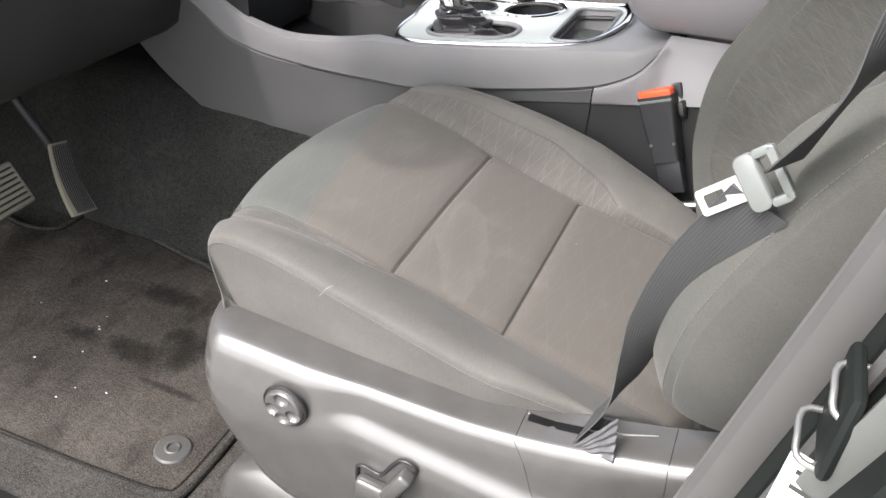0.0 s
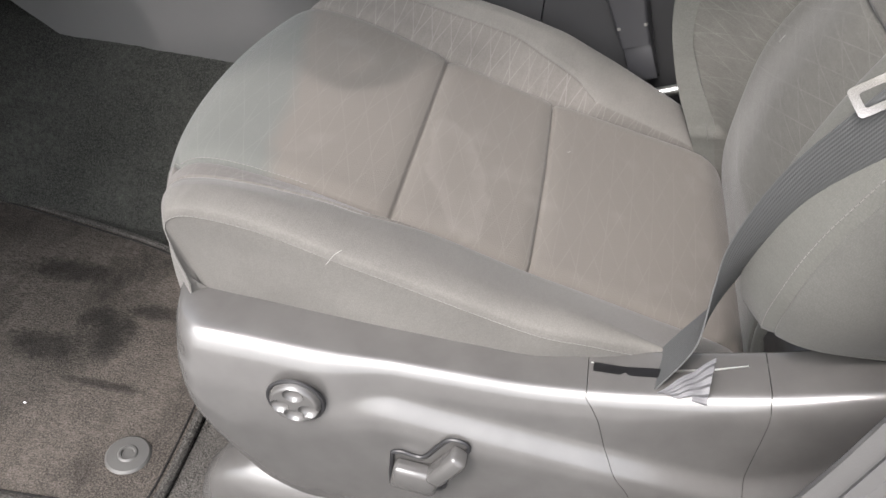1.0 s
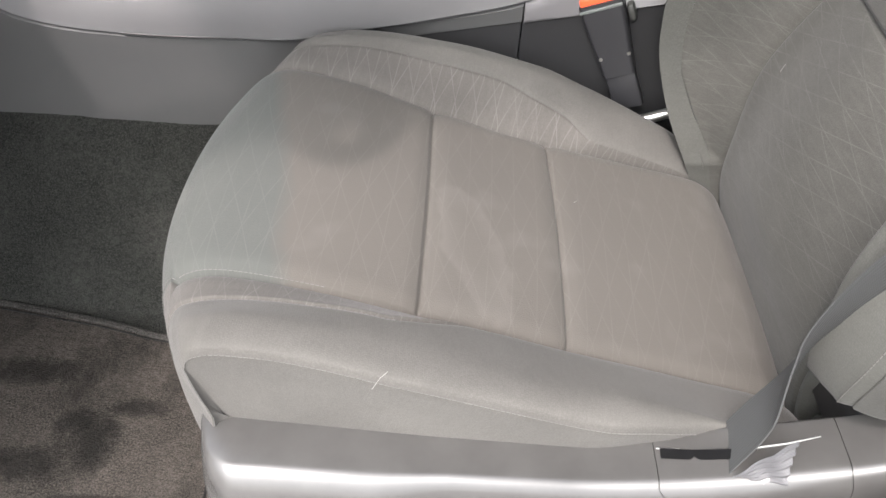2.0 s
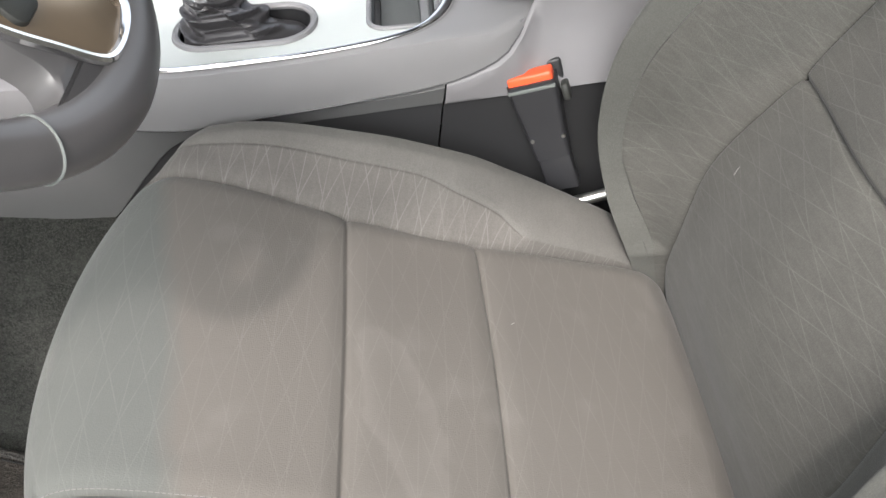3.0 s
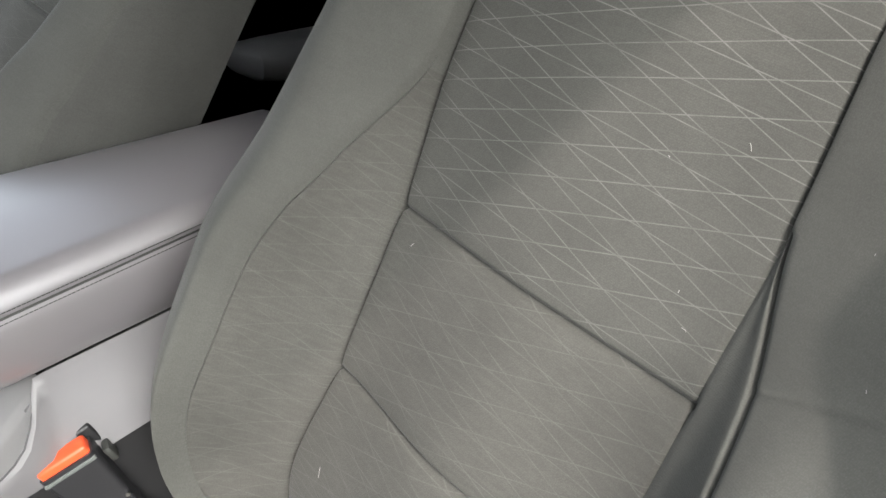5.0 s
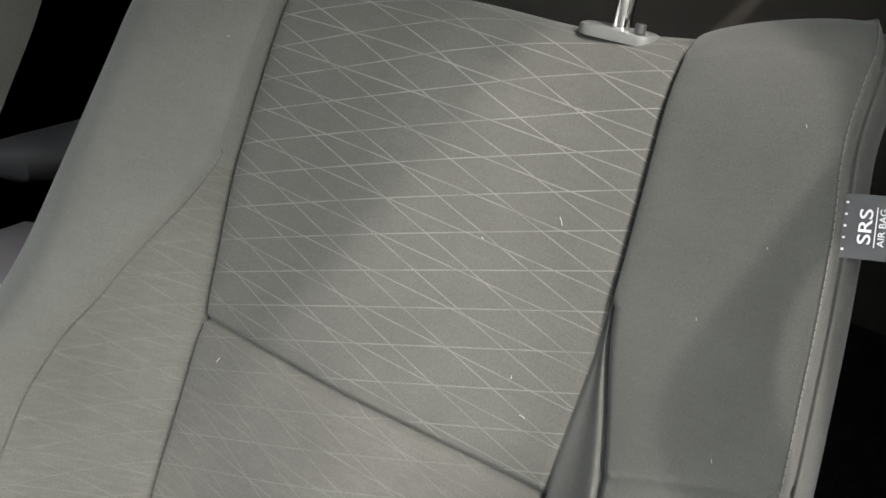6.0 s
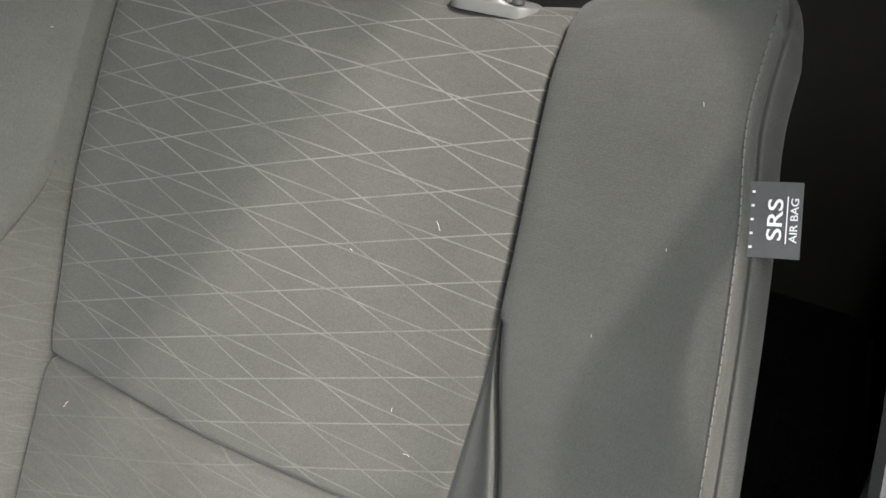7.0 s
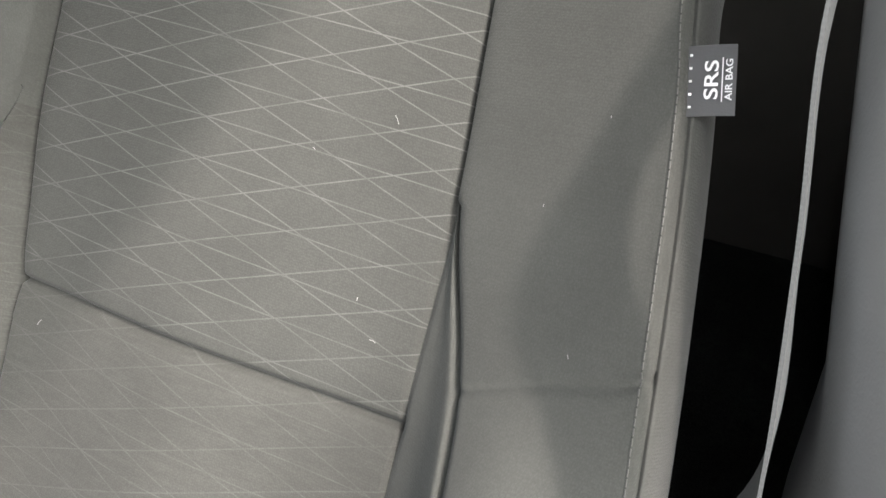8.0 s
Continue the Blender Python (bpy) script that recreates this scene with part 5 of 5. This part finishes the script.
    for x in np.linspace(-0.56, 0.3035, 80):
        gz = float(spline(gapx, gapz, x)) - 0.0015
        lowz = float(spline((-0.56, -0.53, -0.484, -0.44, -0.393, -0.316, -0.243, -0.12, 0.1, 0.31), (0.345, 0.312, 0.272, 0.243, 0.215, 0.198, 0.192, 0.182, 0.16, 0.15), x))
        lowz = min(lowz, gz - 0.004)
        k = float(np.clip((x + 0.14) / 0.17, 0, 1))
        k = k * k * (3 - 2 * k)
        ledge = lowz + k * (0.406 + 0.21 * (x - 0.304) - lowz)
        rows.append([(x, 0.2925, gz), (x, 0.289, gz - 0.003), (x, 0.291, gz * 0.6 + ledge * 0.4), (x, 0.294, ledge + 0.003), (x, 0.300, ledge), (x, 0.33, ledge + 0.003)])
        under.append([(x, 0.2975, ledge + 0.001), (x, 0.2975, ledge * 0.5 + lowz * 0.5), (x, 0.298, lowz), (x, 0.33, lowz)])
    part("side_panel", loft(bmesh.new(), rows, caps=False, close=False), M_SIDE, root, "mid-grey plastic panel beside the footwell")
    part("side_ledge_shade", loft(bmesh.new(), under, caps=False, close=False), M_SIDE_SHADE, root)
    # panel beside the buckle: pale above, the seat's shade painted black below
    rows, low = [], []
    for x in np.linspace(0.3055, 0.95, 60):
        gz = min(float(spline(gapx, gapz, x)), 0.5165) - 0.0015 if x < 0.405 else 0.515
        bz = 0.406 + 0.21 * (x - 0.304)
        bz = min(bz, gz - 0.01)
        rows.append([tucked(p) for p in ((x, 0.2965, gz + 0.004), (x, 0.2925, gz), (x, 0.290, gz - 0.004), (x, 0.2902, gz - 0.015), (x, 0.2905, gz - 0.03 if gz - 0.03 > bz + 0.006 else bz + 0.006), (x, 0.2915, bz + 0.003), (x, 0.2955, bz))])
        low.append([(x, 0.297, bz + 0.002), (x, 0.2975, bz - 0.004), (x, 0.2975, 0.3), (x, 0.29, 0.15)])
    part("rear_side_panel", loft(bmesh.new(), rows, caps=False, close=False), M_REAR_SIDE, root)
    part("lower_side_shade", loft(bmesh.new(), low, caps=False, close=False), M_SIDE_SHADE, root, "lower panel darkened to stand for the seat's shade")
    # closing box under the armrest
    bm = bmesh.new()
    box(bm, (0.41, 0.36, 0.2), (0.95, 0.515, 0.52), 0.006, 2)
    part("box", bm, M_DARK, root)
    return root


M_TRAYMAT = plain("tray_rubber", (0.085, 0.088, 0.084), 0.6)
M_REAR_SIDE = plain("rear_side_plastic", (0.14, 0.136, 0.14), 0.45, grain=0.25, grain_scale=1400, spots=0.05)
# side panel plastic darkened to stand for the shade beside the seat
M_SIDE_SHADE = plain("side_shade_plastic", (0.018, 0.018, 0.019), 0.5, grain=0.25, grain_scale=1400, spots=0.05)
M_SIDE = plain("side_panel_plastic", (0.08, 0.08, 0.08), 0.55, grain=0.25, grain_scale=1400, spots=0.05)
make_console()


def make_shifter():
    root = thing("gear_lever", "silver gear lever with a creased dark grey boot on the console", "gear lever")
    # creased boot
    bm = bmesh.new()
    rings = []
    loop = [(0.092 + x, 0.345 + y) for x, y in rounded(0.132, 0.066, 0.031, 18)]
    top = (0.052, 0.35)
    for t in np.linspace(0, 1, 40):
        ring = []
        for k, (x, y) in enumerate(loop):
            a = 2 * math.pi * k / len(loop)
            px = x + (top[0] + 0.016 * math.cos(a) - x) * t**0.62
            py = y + (top[1] + 0.015 * math.sin(a) - y) * t**0.62
            fold = (0.0055 * math.sin(t * 17 + 1.9 * math.sin(a * 2) + a) + 0.002 * math.sin(t * 41 + 3 * a)) * math.sin(math.pi * t) ** 0.5
            pz = cz(x) * (1 - t) + (cz(top[0]) + 0.04) * t - 0.014 * (1 - t) + 0.006 * math.sin(math.pi * t) * (1 if math.cos(a) < 0.2 else 0.6)
            ring.append((px + fold * math.cos(a), py + fold * math.sin(a), pz + fold * 0.7))
        rings.append(ring)
    part("boot", loft(bm, rings), M_BOOT, root, "creased grey leather boot")
    bm = bmesh.new()
    tube(bm, [(0.054, 0.35, 0.485), (0.047, 0.35, 0.503), (0.04, 0.35, 0.522)], (0.017, 0.0175, 0.014), 24)
    part("collar", bm, M_CHROME, root, "bright collar")
    bm = bmesh.new()
    pts = catmull([(0.042, 0.35, 0.515), (0.033, 0.35, 0.545), (0.024, 0.352, 0.585), (0.016, 0.352, 0.63)], 16)
    rings = []
    for i, p in enumerate(pts):
        s = 1 + 0.3 * math.sin(i / 15 * 3.0)
        rings.append([(p[0] + 0.016 * s * math.cos(a), p[1] + 0.013 * s * math.sin(a), p[2]) for a in np.linspace(0, 2 * math.pi, 24, endpoint=False)])
    part("lever", loft(bm, rings), M_SPOKE, root, "satin silver lever")
    bm = bmesh.new()
    loft(bm, [[(0.048 - 0.35 * (z - 0.498) + r * math.cos(a), 0.352 + r * math.sin(a), z) for a in np.linspace(0, 2 * math.pi, 24, endpoint=False)] for r, z in ((0.014, 0.494), (0.018, 0.498), (0.0205, 0.506), (0.0195, 0.515), (0.015, 0.521))])
    part("joint_ring", bm, M_CHROME, root, "polished ring")
    bm = bmesh.new()
    loft(bm, [[(x + dx, 0.352 + dy, z + 0.3 * dx) for dx, dy in rounded(0.022 * s, 0.026 * s, 0.009 * s)] for x, z, s in ((0.026, 0.548, 0.9), (0.016, 0.555, 1.15), (0.006, 0.58, 1.25), (0.0, 0.625, 1.2), (0.002, 0.645, 0.7))])
    part("grip", bm, M_SPOKE, root, "satin silver grip")


M_BOOT = plain("boot_leather", (0.045, 0.043, 0.045), 0.36, grain=0.2, grain_scale=900)
make_shifter()


def make_armrest():
    root = thing("armrest", "padded dark grey vinyl armrest lid with double stitching on the console", "armrest")

    def section(x, bottom):
        """Half profile, near side first: y, z pairs round the lid, which is rounded off at its front."""
        t = float(np.clip((x - 0.299) / 0.042, 0, 1))
        s = math.sqrt(max(0.0, 1 - (1 - t) ** 2))
        near = 0.302 + 0.14 * (x - 0.3) + 0.028 * (1 - s)
        far = 0.525 - 0.022 * (1 - s)
        mid = (near + far) / 2
        seam = 0.603 + 0.03 * (x - 0.3)
        top = 0.632 + 0.012 * (x - 0.3) - 0.013 * (1 - s)
        low = 0.521 + 0.076 * float(np.clip(1 - (x - 0.299) / 0.075, 0, 1)) ** 2.2
        if not bottom:
            return [(near, seam), (near - 0.001, seam + 0.006), (near + 0.004, top - 0.012), (near + 0.014, top - 0.004), (near + 0.03, top), (mid, top + 0.005), (far - 0.03, top - 0.002), (far - 0.008, top - 0.011), (far, seam)]
        h = seam - low
        return [(near, seam - 0.0012), (near - 0.003, seam - 0.15 * h), (near - 0.0015, seam - 0.55 * h), (near + 0.005, low + 0.16 * h), (near + 0.018, low + 0.02 * h), (near + 0.04, low), (far - 0.03, low), (far, seam - 0.0015)]
    xs = np.r_[0.299 + 0.045 * np.linspace(0, 1, 26) ** 1.8, np.linspace(0.35, 0.74, 30)]
    for name, bottom in (("lid", False), ("lid_side", True)):
        rows = []
        for x in xs:
            p = catmull(np.array(section(x, bottom)), 56)
            rows.append([(x, a, b) for a, b in p])
        part(name, loft(bmesh.new(), rows, caps=True, close=True), M_VINYL, root)
    line = [(x, section(x, False)[0][0] - 0.0012, section(x, False)[0][1] + 0.0005) for x in xs]
    for dz in (0.0055, -0.0055):
        stitches("stitching", [(x, y - 0.0004, z + dz) for x, y, z in line], root, 0.0042, 0.0036, 0.0005, M_DARK)
    bm = bmesh.new()
    tube(bm, line, 0.0011, 6)
    part("piping", bm, M_DARK, root)
    bm = bmesh.new()
    box(bm, (0.38, 0.375, 0.5), (0.74, 0.51, 0.528), 0.01, 3)
    part("hinge_base", bm, M_BLACK, root)


make_armrest()


# ---- buckle ----
def make_buckle():
    root = thing("seat_belt_buckle", "black seat belt buckle with red release button beside the console", "buckle")
    X = Vector((0.9, -0.2, 0.43)).normalized()
    Z = Vector((-0.42, 0.14, 0.9))
    Z = (Z - X * Z.dot(X)).normalized()
    Y = Z.cross(X)
    m = Matrix((X, Y, Z)).transposed().to_4x4()
    m.translation = (0.3895, 0.283, 0.452)          # middle of the button's top edge
    bm = bmesh.new()
    loft(bm, [[m @ Vector((x * s, y * 1.0 + 0.012, z)) for x, y in rounded(0.054, 0.027, 0.006)] for z, s in ((-0.105, 0.74), (-0.085, 0.78), (-0.03, 0.97), (-0.012, 1.0), (-0.008, 0.99))])
    part("housing", bm, M_BLACK_SATIN, root)
    bm = bmesh.new()
    box(bm, (-0.0245, 0.001, -0.014), (0.0245, 0.020, 0.001), 0.003, 3, m)
    part("button", bm, M_RED, root, "red release button")
    bm = bmesh.new()
    box(bm, (-0.026, -0.003, -0.0165), (0.026, 0.0006, -0.0125), 0.001, 2, m)
    part("button_lip", bm, M_TONGUE, root)
    for x in (-0.0165, 0.0185):
        bm = bmesh.new()
        cylinder(bm, 0.0028, 0.0022, 0.003, m @ Matrix.Translation((x, -0.001, -0.078)) @ Matrix.Rotation(radians(90), 4, "X"), 14)
        part("rivet", bm, M_METAL, root)
    bm = bmesh.new()
    box(bm, (-0.019, 0.004, -0.155), (0.019, 0.02, -0.1), 0.004, 2, m)
    part("stalk", bm, M_BLACK_SATIN, root)
    bm = bmesh.new()
    box(bm, (-0.018, 0.0215, -0.05), (0.033, 0.0285, 0.003), 0.003, 3, m)
    part("back_cover", bm, M_BLACK, root)
    bm = bmesh.new()
    box(bm, (0.028, 0.008, -0.042), (0.036, 0.026, -0.022), 0.003, 2, m)
    part("switch_clip", bm, M_DARK, root)


M_BLACK_SATIN = plain("black_satin_plastic", (0.022, 0.022, 0.024), 0.38, grain=0.2)
make_buckle()


def make_bar():
    root = thing("seat_frame_bar", "curved bright steel bar at the seat hinge", "seat frame")
    bm = bmesh.new()
    tube(bm, catmull([(0.42, 0.252, 0.284), (0.44, 0.258, 0.29), (0.465, 0.261, 0.297), (0.49, 0.262, 0.306), (0.52, 0.262, 0.318), (0.57, 0.258, 0.338)], 24).tolist(), 0.0068, 12)
    part("bar", bm, M_METAL, root)
    rows = []
    for x, lo, hi in ((0.562, 0.30, 0.34), (0.57, 0.30, 0.352), (0.6, 0.30, 0.366), (0.64, 0.30, 0.384), (0.72, 0.30, 0.4)):
        rows.append([(x, -0.262, lo), (x, -0.262, hi - 0.008), (x, -0.255, hi), (x, -0.18, hi), (x, -0.17, hi - 0.01), (x, -0.17, lo)])
    part("outer_hinge_cover", loft(bmesh.new(), rows), M_BLACK, root)


make_bar()
_bm = bmesh.new()
box(_bm, (0.46, 0.2, 0.18), (0.64, 0.256, 0.276), 0.012, 4)
part("inner_hinge_cover", _bm, M_BLACK, driver_seat, "dark plastic hinge cover")


# ---- B-pillar beside the open door ----
def make_pillar():
    root = thing("door_pillar", "grey plastic door pillar trim with rubber seal and steel striker", "pillar", kind="")
    zs = np.linspace(-0.05, 1.35, 60)

    def lean(z):
        return 0.619 - 0.19 * (0.816 - z) - 0.10 * max(0, 0.42 - z) ** 1.2 + 0.05 * max(0, z - 0.9)

    def sheet(name, prof, mat, label="", z0=-1.0, z1=2.0):
        rows = []
        for z in zs[(zs >= z0) & (zs <= z1)]:
            flare = 0.07 * max(0.0, 0.5 - z) ** 1.3
            swell = 0.19 * max(0.0, min(z, 1.0) - 0.7)       # the upper trim swells into the cabin
            rows.append([(lean(z) + dx, y - flare * 0.3 + swell * min(1.0, max(0.0, (y + 0.42) / 0.05)), z) for dx, y in prof])
        return part(name, loft(bmesh.new(), rows, caps=False, close=False), mat, root, label)
    trim = [(0.34, -0.54), (0.34, -0.35), (0.22, -0.342), (0.14, -0.343), (0.08, -0.354), (0.03, -0.372), (0.006, -0.384), (0.0, -0.389), (-0.004, -0.397), (0.0, -0.41), (0.006, -0.417)]
    sheet("front_trim", trim[5:], M_FRONT_TRIM, "grey grained plastic edge trim")
    sheet("lower_trim", trim[:6], M_TRIM, "dark grained plastic trim", z1=0.56)
    sheet("upper_trim", trim[:6], M_PALE_TRIM, "pale grey grained plastic trim", z0=0.55)
    sheet("door_seal", [(0.004, -0.415), (-0.006, -0.418), (-0.010, -0.424), (-0.006, -0.431), (0.004, -0.434), (0.016, -0.433)], M_SEALSTRIP, "pale rubber door seal")
    sheet("painted_jamb", [(0.014, -0.431), (0.024, -0.436), (0.028, -0.475), (0.03, -0.52), (0.05, -0.535), (0.3, -0.56)], M_JAMB, "dark painted jamb")
    # pressed flange that curves down the jamb
    bm = bmesh.new()
    rows = []
    for z in np.linspace(0.45, 0.95, 50):
        y = -0.486 - 0.016 * math.sin((z - 0.56) * 11) * math.exp(-(((z - 0.66) / 0.12) ** 2))
        w = 0.0035 + 0.001 * math.sin(z * 23)
        rows.append([(lean(z) + dx, y + dy, z) for dx, dy in ((0.034, w + 0.001), (0.02, w), (0.014, w * 0.5), (0.013, -w * 0.4), (0.02, -w), (0.034, -w - 0.001))])
    part("jamb_flange", loft(bm, rows), M_FLANGE, root, "pale pressed metal flange")
    bm = bmesh.new()
    tube(bm, [(lean(z) + 0.02, -0.462 - 0.021 * max(0.0, 0.5 - z) ** 1.3, z) for z in zs], 0.004, 8)
    part("flange_edge", bm, M_SEALSTRIP, root)
    for z in (0.64, 0.606):
        bm = bmesh.new()
        x = lean(z)
        tube(bm, catmull([(x + 0.026, -0.46, z + 0.002), (x + 0.008, -0.461, z + 0.002), (x + 0.003, -0.466, z), (x + 0.003, -0.478, z - 0.003), (x + 0.004, -0.488, z - 0.007), (x + 0.01, -0.492, z - 0.008), (x + 0.026, -0.493, z - 0.008)], 20).tolist(), 0.0019, 10)
        part("striker_rod", bm, M_STRIKER, root, "bright steel striker rod")
    bm = bmesh.new()
    box(bm, (lean(0.62) + 0.01, -0.5, 0.596), (lean(0.62) + 0.018, -0.452, 0.652), 0.004, 2)
    part("striker_plate", bm, M_JAMB, root)
    bm = bmesh.new()
    cylinder(bm, 0.008, 0.007, 0.008, Matrix.Translation((lean(0.72) + 0.016, -0.507, 0.72)) @ Matrix.Rotation(radians(90), 4, "Y"), 16)
    part("plug", bm, M_RUBBER, root)
    bm = bmesh.new()
    m = Matrix.Translation((lean(0.6) + 0.022, -0.489, 0.578)) @ Matrix.Rotation(radians(20), 4, "Y") @ Matrix.Rotation(radians(38), 4, "X")
    box(bm, (-0.021, -0.026, -0.002), (0.021, 0.014, 0.001), 0.002, 2, m)
    part("label_plate", bm, M_WHITE, root, "white sticker plate")
    for y, x0, x1 in ((0.004, -0.015, 0.012), (-0.004, -0.015, 0.004), (-0.012, -0.015, 0.015)):
        bm = bmesh.new()
        box(bm, (x0, y - 0.0012, 0.0008), (x1, y + 0.0012, 0.0016), 0, 1, m)
        part("print_bar", bm, M_DARK, root)


M_FRONT_TRIM = plain("edge_trim_plastic", (0.09, 0.089, 0.087), 0.42, grain=0.2, grain_scale=900)
M_FLANGE = plain("pressed_flange_paint", (0.09, 0.094, 0.09), 0.5, spec=0.3)
M_STRIKER = plain("worn_steel", (0.3, 0.3, 0.29), 0.35, 0.8)
M_JAMB = plain("dark_jamb_paint", (0.008, 0.01, 0.009), 0.6, spec=0.15)
make_pillar()


# ---- passenger seat and the rest of the cabin ----
passenger_seat, _c2, _b2 = seat("grey cloth front passenger seat beyond the console", "front seats", mirror=-1.0, res=0.45, y_shift=0.84)
passenger_seat.location.x = -0.08


def make_cabin():
    def panel(name, label, pts, mat, thick=0.02, category="panel"):
        bm = bmesh.new()
        bm.faces.new([bm.verts.new(p) for p in pts])
        bmesh.ops.solidify(bm, geom=bm.faces[:], thickness=thick)
        return tagged(part(name, bm, mat, smooth=False), label, category, kind="structure")
    # unseen roof: outline chosen to cast the backrest's slanted shadow and hide the wheel's
    panel("ceiling", "pale cloth headliner, unseen, outlined to cast shade", [(0.25, -0.327, 1.385), (-0.12, -0.445, 1.385), (-0.45, -0.62, 1.385), (-0.45, -0.17, 1.385), (-0.12, -0.17, 1.385), (-0.12, 1.111, 1.385), (0.9, 0.99, 1.385), (2.3, 0.98, 1.385), (2.3, -0.24, 1.385), (0.9, -0.25, 1.385)], M_LINER, 0.03, "ceiling")
    panel("wall_front", "dark firewall behind the pedals", [(-1.12, -0.55, -0.05), (-1.12, 1.28, -0.05), (-1.12, 1.28, 0.88), (-1.12, -0.55, 0.88)], M_DARK, 0.02, "wall")
    panel("wall_passenger_door", "grey passenger door lining", [(-1.1, 1.26, -0.05), (0.8, 1.26, -0.05), (0.8, 1.26, 0.75), (-1.1, 1.26, 0.75)], M_SIDE, 0.03, "wall")
    panel("wall_rear_passenger_door", "dark rear passenger door lining", [(0.8, 1.26, -0.05), (2.3, 1.26, -0.05), (2.3, 1.26, 0.86), (0.8, 1.26, 0.86)], M_TRIM, 0.03, "wall")
    panel("wall_rear_door", "grey rear door lining", [(0.78, -0.53, -0.3), (2.37, -0.53, -0.3), (2.3, -0.53, 0.86), (0.78, -0.53, 0.86)], M_SIDE, 0.03, "wall")
    panel("wall_rear", "dark tailgate lining", [(2.35, -0.55, -0.3), (2.35, 1.28, -0.3), (2.35, 1.28, 1.36), (2.35, -0.55, 1.36)], M_TAN, 0.02, "wall")
    # unseen dark panels added to keep daylight out of the rear cabin
    for name, pts in (("rear_block_left", [(0.8, -0.53, 0.86), (2.3, -0.53, 0.86), (2.3, -0.25, 1.38), (0.95, -0.26, 1.38)]), ("rear_block_right", [(0.8, 1.26, 0.86), (2.3, 1.26, 0.86), (2.3, 0.99, 1.38), (0.95, 1.0, 1.38)])):
        panel(name, "dark opaque rear side panel, unseen, added to block light", pts, M_REAR_BLOCK, 0.006, "window")
    root = thing("rear_bench", "dark cloth rear bench seat behind the front seats", "bench seat")
    bm = bmesh.new()
    box(bm, (1.25, -0.42, 0.1), (1.8, 1.15, 0.36), 0.05, 4)
    part("cushion", bm, M_DARKCARPET, root)
    bm = bmesh.new()
    box(bm, (0, -0.42, 0), (0.2, 1.15, 0.72), 0.06, 4, Matrix.Translation((1.72, 0, 0.3)) @ Matrix.Rotation(radians(18), 4, "Y"))
    part("backrest", bm, M_TAN, root)
    bm = bmesh.new()
    box(bm, (-30, -30, -0.5), (30, 30, -0.45), 0, 1)
    tagged(part("ground", bm, M_GROUND, smooth=False), "grey concrete ground outside the car", "ground", kind="structure")


M_REAR_BLOCK = plain("rear_block_black", (0.008, 0.008, 0.008), 0.05)
M_GROUND = plain("concrete", (0.32, 0.31, 0.3), 0.9, grain=0.3, grain_scale=60, wear_scale=2)
make_cabin()


# ---- fittings on the far doors ----
def make_door_fittings():
    root = thing("arm_ledge", "dark grey moulded arm ledge on the rear passenger door", "door trim")
    rings = []
    for x, h, d in ((1.075, 0.012, 0.01), (1.085, 0.028, 0.04), (1.11, 0.04, 0.065), (1.16, 0.045, 0.075), (1.4, 0.048, 0.078), (1.7, 0.04, 0.07), (1.72, 0.02, 0.03)):
        rings.append([(x, 1.25 + a * d * 1.9 - d * 0.95, 0.39 + b * h * 1.8) for a, b in rounded(1.0, 1.0, 0.4, 6)])
    part("pad", loft(bmesh.new(), rings), M_SIDE, root)
    root = thing("door_pocket", "dark grey map pocket with a pale lip on the passenger door", "door pocket")
    rows = []
    for x in np.linspace(-0.2, 0.62, 30):
        end = 1 - 0.9 * float(np.clip((x - 0.42) / 0.2, 0, 1)) ** 2
        d = 0.075 * end + 0.004
        rows.append([(x, 1.258, 0.06), (x, 1.258 - d * 0.8, 0.09), (x, 1.258 - d, 0.2), (x, 1.258 - d * 0.97, 0.30), (x, 1.258 - d * 0.9, 0.304), (x, 1.258 - d * 0.86, 0.298), (x, 1.258 - d * 0.84, 0.16), (x, 1.258, 0.14)])
    part("bin", loft(bmesh.new(), rows, caps=False, close=False), M_REAR_SIDE, root)
    bm = bmesh.new()
    tube(bm, [(r[4][0], r[4][1], r[4][2] + 0.002) for r in rows], 0.0032, 8)
    part("lip", bm, M_TONGUE, root, "pale rounded lip")


make_door_fittings()
